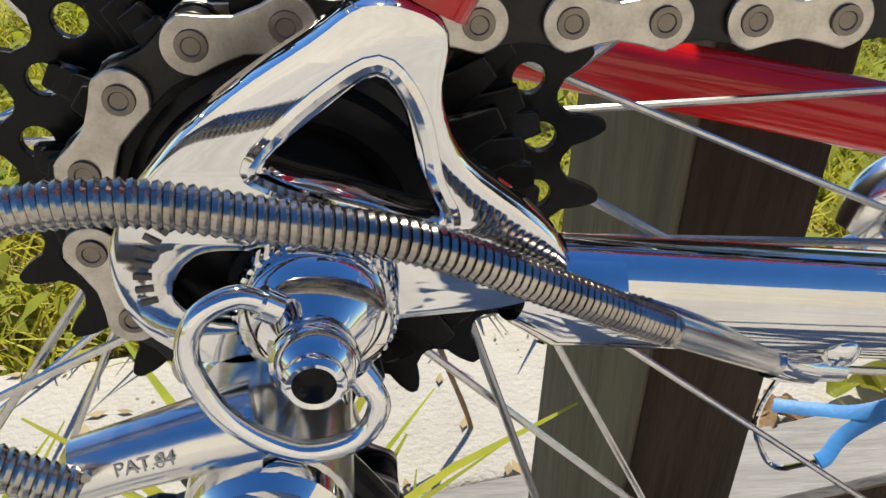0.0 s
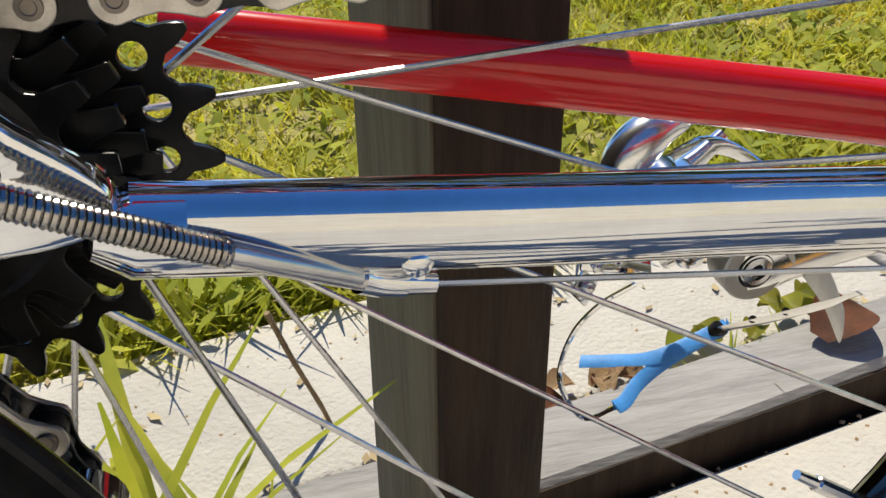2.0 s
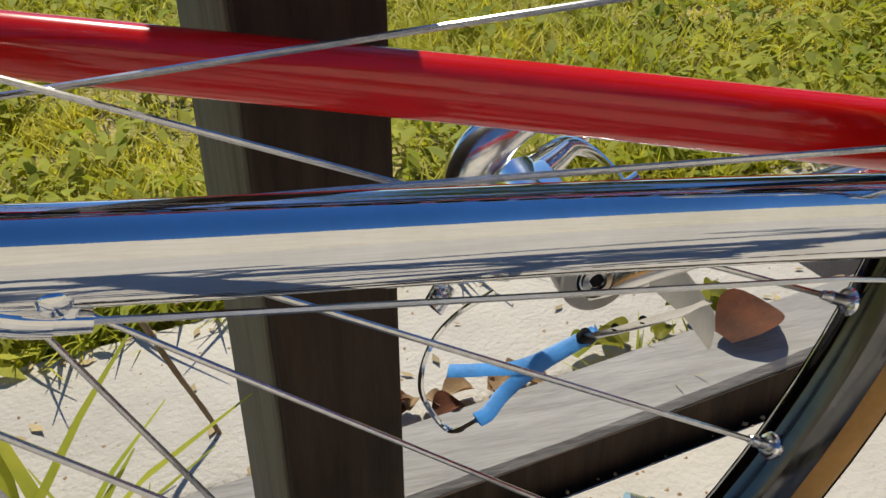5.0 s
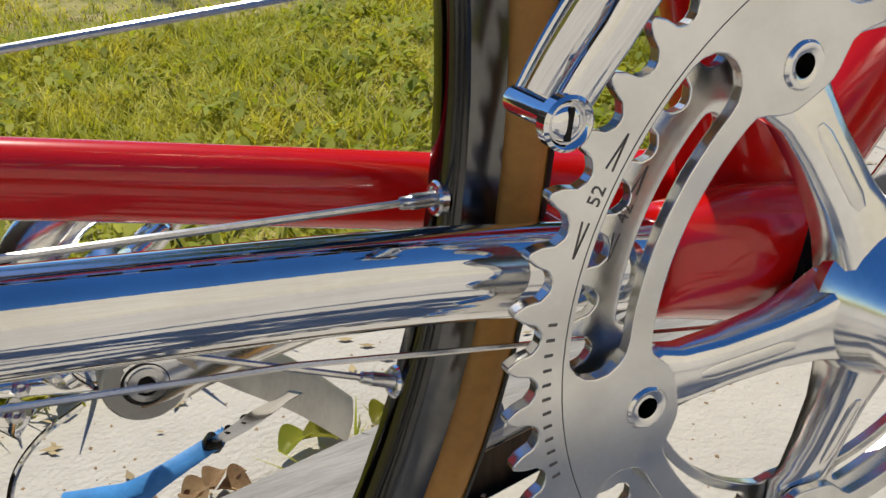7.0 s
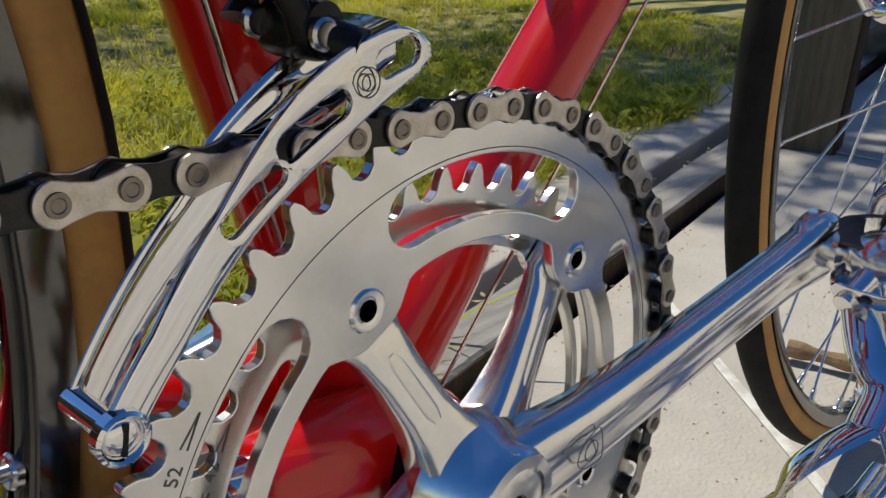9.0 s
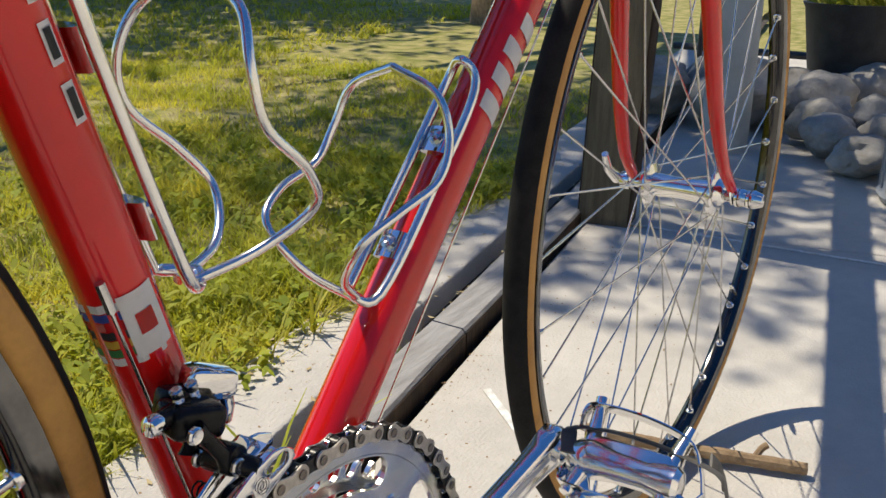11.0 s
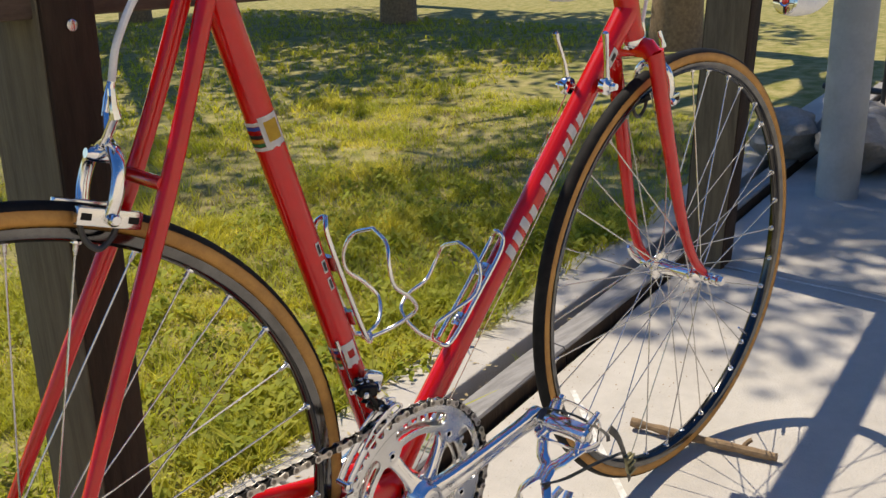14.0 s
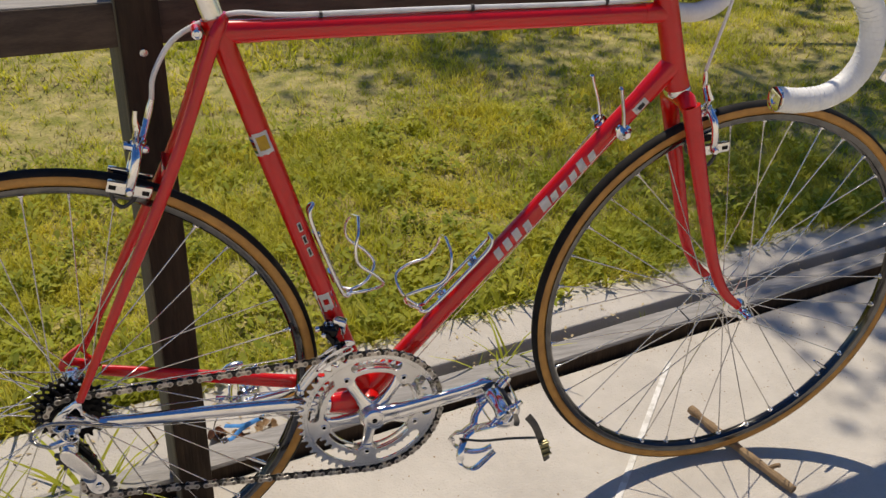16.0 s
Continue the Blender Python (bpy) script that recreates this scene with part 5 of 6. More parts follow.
part("stop_lug", tube([V(-0.3180, -0.0555, 0.3130), V(-0.3170, -0.0545, 0.3200)], 0.0022, 10), CHROME, clamp)
part("stop_bolt", turned([(0.0030, -0.002), (0.0033, 0.0), (0.0030, 0.0018), (0.0016, 0.0030), (0, 0.0034)], aim((-0.3185, -0.0588, 0.3195), (0.1, -1, 0.3)), 18), CHROME, clamp, "small chromed domed bolt")
part("shift_cable", tube([V(-0.315, -0.0552, 0.3118), V(-0.15, -0.034, 0.2790), V(-0.02, -0.016, 0.2440)], 0.0007, 6), STEEL, bike)

# seat post and brakes
part("seat_post", tube([SEAT_TOP, SEAT_TOP + V(-0.284, 0, 0.958) * 0.16], 0.0134, 24), ALLOY, bike, "fluted alloy seat post")
binder = part("seat_binder", tube([V(-0.191, -0.018, 0.826), V(-0.191, 0.018, 0.826)], 0.0062, 16), RED, bike)
part("binder_bolt", turned([(0.0058, 0), (0.0058, 0.003), (0.0035, 0.004), (0.003, 0.002), (0, 0.002)], aim((-0.191, -0.018, 0.826), (0, -1, 0)), 20), CHROME, binder)
part("saddle", tube(spline([(-0.36, 0, 1.02), (-0.30, 0, 1.03), (-0.20, 0, 1.015), (-0.10, 0, 1.02)], 6), [0.05 - 0.035 * i / 18 for i in range(19)], 16, wide=1.2, high=0.4, up=(0, 0, 1)), BLACK_PLASTIC, bike, "narrow dark saddle")


def brake(m, name, label):
    """A side pull caliper in a pose with x ahead, y to its left and z up; the pivot bolt is at the origin."""
    b = part(name, turned([(0, -0.016), (0.0040, -0.016), (0.0062, -0.012), (0.0062, 0.010), (0.0045, 0.014), (0, 0.014)], m @ Matrix.Rotation(radians(90), 4, "Y"), 20), CHROME, bike, label)
    for s in (-1, 1):
        armp = spline([V(0.006 * s, s * 0.020, 0.034), V(0.004 * s, s * 0.004, 0.010), V(0, -s * 0.012, 0.006), V(0, -s * 0.0245, -0.006), V(0, -s * 0.0285, -0.026), V(0, -s * 0.0250, -0.044)], 6)
        part("caliper_arm", tube([m @ q for q in armp], [0.0036] * 6 + [0.0056] * 12 + [0.0052] * 13, 12, wide=0.8, high=1.1, up=m.to_3x3() @ V(1, 0, 0)), ALLOY_BRIGHT, b, "polished caliper arm")
        part("pad_holder", block((0.054, 0.0085, 0.0150), m @ pose(0, -s * 0.0215, -0.046), 0.002), ALLOY, b)
        for dx in (-0.020, 0.019):
            part("holder_slot", block((0.0085, 0.0012, 0.0055), m @ pose(dx, -s * 0.0260, -0.046), 0.0005), BLACK_METAL, b)
        part("wheel_guide", tube(spline([m @ V(-0.022, -s * 0.018, -0.050), m @ V(-0.016, -s * 0.020, -0.064), m @ V(-0.004, -s * 0.021, -0.071), m @ V(0.006, -s * 0.019, -0.062), m @ V(0.010, -s * 0.018, -0.050)], 5), 0.0026, 8), BLACK_PLASTIC, b, "black plastic wheel guide")
        part("brake_pad", block((0.040, 0.006, 0.0095), m @ pose(0, -s * 0.0150, -0.046), 0.0015), RUBBER, b, "black rubber brake block")
        part("pad_nut", turned([(0.0055, 0), (0.0055, 0.006), (0.0035, 0.009), (0, 0.009)], m @ aim((0, -s * 0.026, -0.046), (0, -s, 0)), 14), CHROME, b)
    part("adjuster", tube([m @ V(0.006, 0.020, 0.030), m @ V(0.006, 0.020, 0.046), m @ V(0.006, 0.020, 0.058)], [0.0040, 0.0045, 0.0032], 12), CHROME, b)
    part("quick_lever", tube([m @ V(-0.006, -0.020, 0.030), m @ V(-0.010, -0.020, 0.040), m @ V(-0.012, -0.018, 0.052)], [0.0045, 0.0035, 0.0028], 10), CHROME, b)
    return b


rear_m = pose(-0.274, 0, 0.687, 0, 18, 0)
brake(rear_m, "rear_brake", "polished side pull rear brake caliper")
front_m = STEER @ pose(0.508, 0, 0.668, 0, -6, 0)
brake(front_m, "front_brake", "polished side pull front brake caliper")
part("brake_housing", tube(spline([rear_m @ V(0.006, 0.020, 0.058), V(-0.243, 0.012, 0.775), V(-0.212, 0.009, 0.818), V(-0.150, 0.004, 0.842), V(-0.08, 0, 0.8385), V(0.10, 0, 0.8375), V(0.36, 0, 0.8355), V(0.42, 0.01, 0.850), V(0.50, 0.03, 0.91)], 8), 0.0032, 10), WHITE_HOUSING, bike, "white rear brake cable housing")
for x in (-0.045, 0.146, 0.33):
    part("cable_clip", tube([V(x - 0.002, 0, 0.8365), V(x + 0.002, 0, 0.8365)], 0.0048, 16), BLACK_PLASTIC, top_tube)
part("brake_housing", tube(spline([front_m @ V(0.006, 0.020, 0.058), V(0.522, 0.012, 0.80), V(0.53, -0.03, 0.95), V(0.56, -0.12, 1.02)], 8), 0.0025, 10), WHITE_HOUSING, bike, "white front brake cable housing")

# fork
fork = part("fork", tube([STEER @ (CROWN + V(0, y, z)) for y, z in ((-0.033, -0.006), (-0.024, 0.003), (0, 0.006), (0.024, 0.003), (0.033, -0.006))], [0.012, 0.0135, 0.0145, 0.0135, 0.012], 16), RED, bike, "red steel fork with curved blades")
for s in (-1, 1):
    blade = spline([CROWN + V(0.0015, s * 0.0335, 0.0), V(0.488, s * 0.0365, 0.600), V(0.516, s * 0.041, 0.505), V(0.538, s * 0.0445, 0.438), V(0.564, s * 0.0475, 0.388), V(0.594, s * 0.0495, 0.358)], 6)
    n = len(blade) - 1
    fb = part("fork_blade", tube([STEER @ q for q in blade], [0.0122 - 0.0066 * i / n for i in range(n + 1)], 18, wide=0.80, high=1.15, up=STEER.to_3x3() @ V(1, 0, 0)), RED, fork)
    part("fork_tip", tube([STEER @ (FA + V(-0.010, s * 0.0500, 0.012)), STEER @ (FA + V(0.002, s * 0.0505, -0.002))], [0.0055, 0.0085], 14, wide=0.4, high=1.0, up=STEER.to_3x3() @ V(1, 0, 0.5)), CHROME, fork)
    part("axle_nut", turned([(0.0090, 0), (0.0095, 0.004), (0.0075, 0.010), (0.0040, 0.012), (0, 0.012)], STEER @ aim(FA + V(0, s * 0.053, 0), (0, s, 0)), 20), CHROME, fork)
part("release_lever", tube([STEER @ (FA + V(0, 0.068, 0)), STEER @ (FA + V(-0.015, 0.072, 0.012)), STEER @ (FA + V(-0.030, 0.070, 0.030))], [0.006, 0.0045, 0.0035], 12), CHROME, fork)
part("release_nut", turned([(0.0085, 0), (0.0090, 0.006), (0.0060, 0.014), (0, 0.015)], STEER @ aim(FA + V(0, -0.064, 0), (0, -1, 0)), 20), CHROME, fork)

# handlebar
stem_top = HEAD_LOW + HEAD_UP * 0.225
hb = part("handlebar", tube(spline([(0.468, -0.199, 0.7605), (0.500, -0.2005, 0.757), (0.535, -0.2015, 0.760), (0.566, -0.202, 0.778), (0.582, -0.202, 0.810), (0.580, -0.201, 0.848), (0.560, -0.199, 0.880), (0.525, -0.196, 0.897), (0.480, -0.185, 0.902), (0.468, -0.155, 0.903)], 8), 0.0152, 20), WHITE_TAPE, bike, "dropped handlebar wrapped in white tape")
part("bar_plug", turned([(0.0150, 0), (0.0148, 0.002), (0.0120, 0.003), (0.006, 0.0035), (0.004, 0.002), (0, 0.002)], aim((0.468, -0.199, 0.7605), (-1, 0, 0.1)), 24), CHROME, hb, "metal bar end plug")
part("bar", tube(spline([(0.468, -0.155, 0.903), (0.470, -0.10, 0.904), (0.490, 0.0, 0.905), (0.515, 0.10, 0.905), (0.525, 0.17, 0.905)], 5), 0.0128, 18), CHROME, hb)
part("stem", tube([stem_top - HEAD_UP * 0.05, stem_top, V(0.44, 0.01, 0.905), V(0.490, 0.0, 0.905)], [0.011, 0.012, 0.013, 0.016], 16), ALLOY, hb)
part("drop", tube(spline([(0.525, 0.17, 0.905), (0.545, 0.196, 0.902), (0.60, 0.205, 0.897), (0.645, 0.206, 0.87), (0.660, 0.207, 0.82), (0.640, 0.207, 0.778), (0.60, 0.206, 0.760), (0.55, 0.205, 0.762)], 6), 0.0152, 18), WHITE_TAPE, hb)
part("brake_lever", tube(spline([(0.600, -0.203, 0.905), (0.635, -0.204, 0.885), (0.636, -0.204, 0.82), (0.612, -0.204, 0.775)], 6), 0.0055, 10, wide=1.3, high=0.7, up=(0, 1, 0)), CHROME, hb, "polished brake lever")
wrap = bmesh.new()
for i in range(30):
    f = i / 29
    base_pts = spline([(0.474, -0.199, 0.7598), (0.500, -0.2005, 0.757), (0.535, -0.2015, 0.760), (0.566, -0.202, 0.778), (0.582, -0.202, 0.810), (0.580, -0.201, 0.848), (0.560, -0.199, 0.880)], 12)
    k = int(f * (len(base_pts) - 2))
    q, w = base_pts[k], base_pts[k + 1]
    tan = (w - q).normalized()
    u = tan.cross(V(0, 1, 0)).normalized()
    sweep(wrap, [q + 0.0152 * (u * math.cos(a * 0.3927) + V(0, 1, 0) * math.sin(a * 0.3927)) + tan * 0.006 * a / 16 for a in range(17)], 0.0005, 5)
part("tape_edge", wrap, WHITE_TAPE, hb)

# shift levers on the down tube
for s in (-1, 1):
    c = V(0.352, s * 0.020, 0.650) + (V(0.012, 0, 0.012) if s < 0 else V(0.0, 0, 0.010))
    lev = part("shift_lever", turned([(0.0105, 0), (0.0115, 0.003), (0.0115, 0.009), (0.0080, 0.011), (0.0060, 0.014), (0, 0.014)], aim(c, (0, s, 0)), 24), CHROME, bike, "polished down tube shift lever")
    part("lever_arm", tube(spline([c + V(0, s * 0.006, 0.006), c + V(-0.004, s * 0.008, 0.030), c + V(-0.012, s * 0.012, 0.056), c + V(-0.015, s * 0.013, 0.068)], 5), [0.0050, 0.0044, 0.0040, 0.0038, 0.0036, 0.0034, 0.0034, 0.0034, 0.0035, 0.0036, 0.0038, 0.0040, 0.0042, 0.0044, 0.0044, 0.0020], 12, wide=0.7, high=1.1, up=(0, 1, 0)), CHROME, lev)
    part("wing_screw", turned([(0.0035, 0), (0.0055, 0.004), (0.0040, 0.008), (0, 0.008)], aim(c + V(0, s * 0.013, 0), (0, s, 0)), 12), CHROME, lev)
    part("shift_cable", tube([c + V(-0.008, 0, -0.008), BB + V(0.012, s * 0.012, -0.016)], 0.0007, 6), STEEL, lev)


def bottle_cage(base, way, label):
    """A bent wire bottle cage; way is the tube's direction, base the lower bolt on the tube."""
    out = V(-way.z, 0, way.x) if way.x > 0 else V(way.z, 0, -way.x)
    f = lambda a, o, s: base + way * a + out * o + V(0, s, 0)
    cage_ob = part("bottle_cage", tube(spline([f(-0.030, 0.010, 0.010), f(-0.036, 0.022, 0.0), f(-0.030, 0.010, -0.010), f(0.04, 0.006, -0.011), f(0.100, 0.006, -0.010), f(0.112, 0.016, 0.0), f(0.100, 0.006, 0.010), f(0.04, 0.006, 0.011)], 6), 0.0027, 12, closed=True), ALLOY, bike, label)
    for s in (-1, 1):
        wire = spline([f(-0.036, 0.014, s * 0.003), f(-0.038, 0.045, s * 0.012), f(-0.026, 0.066, s * 0.029), f(-0.004, 0.060, s * 0.037), f(0.022, 0.044, s * 0.038), f(0.044, 0.046, s * 0.036), f(0.062, 0.058, s * 0.026), f(0.070, 0.066, 0)], 6)
        part("wire", tube(wire, 0.0022, 12), ALLOY, cage_ob)
    for a in (0.0, 0.066):
        part("bracket", tube([f(a - 0.008, 0.004, 0), f(a + 0.008, 0.004, 0)], 0.009, 10, wide=1.0, high=0.3, up=out), CHROME, cage_ob)
        part("bolt", turned([(0.0042, 0), (0.0042, 0.004), (0.002, 0.005), (0, 0.004)], aim(f(a, 0.006, 0), out), 10), STEEL, cage_ob)
    return cage_ob


ST = V(-0.2857, 0, 0.9583)
bottle_cage(BB + ST * 0.215 + V(0.9583, 0, 0.2857) * 0.0145, ST, "bent chromed wire bottle cage on the seat tube")
bottle_cage(BB + DT * 0.195 + V(-DT.z, 0, DT.x) * 0.0145, DT, "bent chromed wire bottle cage on the down tube")


# decals
def wrap_patch(base, way, radius, a0, a1, s0, s1, lift=0.0003, slant=0.0):
    """A thin patch lying on a tube, between two angles (degrees, 0 facing the drive side) and two heights along it."""
    side = V(0, -1, 0)
    fwd = way.cross(side).normalized()
    bm = bmesh.new()
    n = 10
    rows = []
    for s in (s0, s1):
        rows.append([bm.verts.new(base + way * (s + slant * (i / n - 0.5)) + (radius + lift) * (side * math.cos(radians(a0 + (a1 - a0) * i / n)) + fwd * math.sin(radians(a0 + (a1 - a0) * i / n)))) for i in range(n + 1)])
    for i in range(n):
        bm.faces.new((rows[0][i], rows[0][i + 1], rows[1][i + 1], rows[1][i]))
    bmesh.ops.solidify(bm, geom=bm.faces[:], thickness=-0.0001)
    return bm


def stripes(base, radius, s0, owner):
    for i, m in enumerate((DECAL_WHITE, DECAL_BLUE, RED, DECAL_BLACK, DECAL_YELLOW, DECAL_GREEN, DECAL_WHITE)):
        part("decal_stripe", wrap_patch(base, ST, radius, -100, 250, s0 + 0.0125 - 0.0040 * i, s0 + 0.0160 - 0.0040 * i), m, owner)


S_DECAL = (V(-0.1154, 0, 0.6867) - BB).dot(ST)
S_DECAL2 = (V(-0.055, 0, 0.4431) - BB).dot(ST)
stripes(BB, 0.0143, S_DECAL - 0.004, seat_tube)
stripes(BB, 0.0143, S_DECAL2 - 0.004, seat_tube)
part("decal_badge", wrap_patch(BB, ST, 0.0143, -42, 40, S_DECAL - 0.014, S_DECAL + 0.016, 0.0006), DECAL_WHITE, seat_tube, "white decal")
part("decal_badge", wrap_patch(BB, ST, 0.0143, -20, 8, S_DECAL2 - 0.004, S_DECAL2 + 0.005, 0.0009), RED, seat_tube, "small red emblem")
part("decal_badge", wrap_patch(BB, ST, 0.0143, -26, 26, S_DECAL - 0.008, S_DECAL + 0.011, 0.0009), DECAL_YELLOW, seat_tube, "yellow decal")
part("decal_badge", wrap_patch(BB, ST, 0.0143, -36, 24, S_DECAL2 - 0.013, S_DECAL2 + 0.014, 0.0006), DECAL_WHITE, seat_tube, "white decal")
D0, D1 = (V(0.197, 0, 0.489) - BB).dot(DT) - 0.0088, (V(0.331, 0, 0.625) - BB).dot(DT) + 0.0096
for s in (1, -1):
    step = (D1 - D0) / 11
    for i in range(11):
        if i == 4:
            continue
        hi = 46 if i in (0, 1, 2, 5, 9) else 30
        lo = 30 if i == 3 else 14
        c = 0 if s > 0 else 180
        wide = 0.86 if i == 5 else 0.64
        part("decal_bar", wrap_patch(BB, DT, 0.0144, c - s * hi, c + s * lo, D0 + step * i, D0 + step * (i + wide), 0.0006, -s * 0.0045), DECAL_WHITE, down_tube)
for i in range(3):
    q = S_DECAL2 + 0.118 - 0.020 * i
    part("decal_bar", wrap_patch(BB, ST, 0.0143, 3, 24, q - 0.001, q + 0.013, 0.0006), DECAL_WHITE, seat_tube)
    part("decal_bar", wrap_patch(BB, ST, 0.0143, 7, 20, q + 0.001, q + 0.011, 0.0009), DECAL_BLACK, seat_tube)
part("decal_badge", wrap_patch(BB, DT, 0.0146, -22, 26, (V(0.385, 0, 0.700) - BB).dot(DT) - 0.012, (V(0.385, 0, 0.700) - BB).dot(DT) + 0.012, 0.0007), DECAL_WHITE, down_tube)
part("decal_badge", wrap_patch(BB, DT, 0.0146, -10, 14, (V(0.385, 0, 0.700) - BB).dot(DT) - 0.005, (V(0.385, 0, 0.700) - BB).dot(DT) + 0.006, 0.0010), DECAL_BLACK, down_tube)

# ---- surroundings ----
def stick(name, pts, r, label):
    bm = bmesh.new()
    p = spline(pts, 8)
    sweep(bm, p, [r * (0.85 + 0.3 * noise.noise(q * 60)) * (1 - 0.25 * i / len(p)) for i, q in enumerate(p)], 10)
    return solid(name, bm, BARK, label, "twig")


g = ground_z(0.68)
twig = stick("twig", [(0.655, 0.105, g + 0.013), (0.668, 0.045, g + 0.012), (0.683, -0.02, g + 0.012), (0.700, -0.08, g + 0.011), (0.716, -0.135, g + 0.010)], 0.010, "dry broken brown stick lying on the concrete")
part("side_shoot", tube(spline([(0.700, -0.08, g + 0.012), (0.711, -0.085, g + 0.022), (0.716, -0.090, g + 0.026)], 4), 0.004, 8), BARK, twig)


def blade(vs, fs, at, height, lean, turn, width, curl):
    """One bent blade of three quads."""
    k = len(vs)
    dx, dy = math.cos(turn), math.sin(turn)
    for i in range(4):
        f = i / 3
        w = width * (1 - 0.85 * f * f)
        out = lean * f + curl * f * f
        cx, cy, cz = at[0] + dx * out * height, at[1] + dy * out * height, at[2] + height * f * (1 - 0.35 * curl * f)
        vs.append((cx - dy * w, cy + dx * w, cz))
        vs.append((cx + dy * w, cy - dx * w, cz))
    for i in range(3):
        fs.append((k + 2 * i, k + 2 * i + 1, k + 2 * i + 3, k + 2 * i + 2))


def stuff(name, vs, fs, mat, label, category):
    me = bpy.data.meshes.new(name)
    me.from_pydata(vs, [], fs)
    for p in me.polygons:
        p.use_smooth = True
    me.materials.append(mat)
    return tagged(new(name, me), label, category, "", "stuff")


def lawn_blades(count, x0, x1, y0, y1, tall, wide, seed, keep):
    rnd = random.Random(seed)
    vs, fs = [], []
    made = 0
    while made < count:
        x, d = rnd.uniform(x0, x1), rnd.uniform(0, 1)
        y = y0 + (y1 - y0) * d ** 1.25
        y += 0.155 * x
        if noise.noise(V(x * 2.2, y * 2.2, seed)) + 0.45 * noise.noise(V(x * 7, y * 7, 3)) < keep:
            if rnd.random() < 0.80:
                continue
        n = rnd.randint(2, 4)
        for _ in range(n):
            h = tall * rnd.uniform(0.35, 1.25) * (0.8 + 0.5 * noise.noise(V(x * 3, y * 3, 5)))
            blade(vs, fs, (x + rnd.gauss(0, 0.006), y + rnd.gauss(0, 0.006), ground_z(x) - 0.006), h, rnd.uniform(0.1, 0.7), rnd.uniform(0, 6.283), wide * rnd.uniform(0.6, 1.3), rnd.uniform(0.1, 0.9))
        made += n
    return vs, fs


stuff("grass", *lawn_blades(60000, -1.6, 3.2, 0.475, 3.0, 0.045, 0.0018, 1, 0.10), GRASS, "patchy yellow-green lawn grass in sunlight", "grass")
stuff("grass", *lawn_blades(60000, -0.9, 1.7, 0.472, 1.7, 0.050, 0.0016, 4, 0.06), GRASS, "lush clumps of yellow-green grass behind the paving", "grass")
stuff("grass", *lawn_blades(42000, -3.0, 6.5, 2.4, 9.0, 0.055, 0.0040, 2, -0.2), GRASS, "yellow-green lawn grass further back", "grass")
stuff("straw", *lawn_blades(42000, -1.6, 3.0, 0.47, 3.0, 0.022, 0.0014, 3, 0.0), STRAW, "dry straw and litter between the grass", "straw")


def weeds(seed, spots, mat, label):
    rnd = random.Random(seed)
    vs, fs = [], []
    for x, y, h, n in spots:
        for _ in range(n):
            blade(vs, fs, (x + rnd.gauss(0, 0.010), y + rnd.gauss(0, 0.008), ground_z(x) - 0.01), h * rnd.uniform(0.5, 1.15), rnd.uniform(0.05, 0.75), rnd.uniform(0, 6.283), h * 0.032 * rnd.uniform(0.6, 1.3), rnd.uniform(0.1, 0.7))
    return stuff("weeds", vs, fs, mat, label, "weeds")


weeds(5, [(-0.425, 0.175, 0.15, 9), (-0.40, 0.17, 0.13, 7), (-0.44, 0.165, 0.13, 8), (-0.375, 0.175, 0.06, 6), (-0.52, 0.15, 0.12, 10), (-0.60, 0.14, 0.12, 10), (-0.72, 0.12, 0.12, 10)], WEED, "long green grass weeds growing along the timber")
weeds(6, [(0.33, 0.33, 0.10, 8), (0.37, 0.335, 0.12, 7), (0.30, 0.325, 0.07, 7), (0.72, 0.405, 0.035, 14), (0.76, 0.41, 0.03, 12), (-0.05, 0.255, 0.045, 18), (-0.09, 0.25, 0.035, 14), (0.0, 0.268, 0.04, 12)], WEED, "small weeds in the gap behind the timber")
rnd_w = random.Random(8)
weeds(7, [(x, lawn_edge(x) + rnd_w.uniform(-0.01, 0.06), rnd_w.uniform(0.05, 0.10), 16) for x in [-0.9 + 0.055 * i for i in range(52)]], GRASS, "tufts of grass along the lawn edge")


def broad_leaves(count, seed):
    """Low broad-leaved weeds in clumps among the grass."""
    rnd = random.Random(seed)
    vs, fs = [], []
    for _ in range(count // 12):
        x = rnd.uniform(-1.0, 1.7)
        y = lawn_edge(x) + 0.02 + 1.3 * rnd.random() ** 1.6
        for _ in range(12):
            a, tip = rnd.uniform(0, 6.283), rnd.uniform(0.2, 0.9)
            s = rnd.uniform(0.007, 0.016)
            c = V(x + rnd.gauss(0, 0.02), y + rnd.gauss(0, 0.02), ground_z(x) + rnd.uniform(0.008, 0.045))
            u, w = V(math.cos(a), math.sin(a), tip).normalized(), V(-math.sin(a), math.cos(a), 0)
            k = len(vs)
            for f, g in ((-1, 0), (-0.2, -0.45), (0.5, -0.38), (1, 0), (0.5, 0.38), (-0.2, 0.45)):
                vs.append(tuple(c + u * (s * f) + w * (s * g) - V(0, 0, 0.25 * s * f * f)))
            fs.append(tuple(range(k, k + 6)))
    return stuff("weeds", vs, fs, WEED, "low broad-leaved green weeds growing in the lawn", "weeds")


broad_leaves(9600, 17)


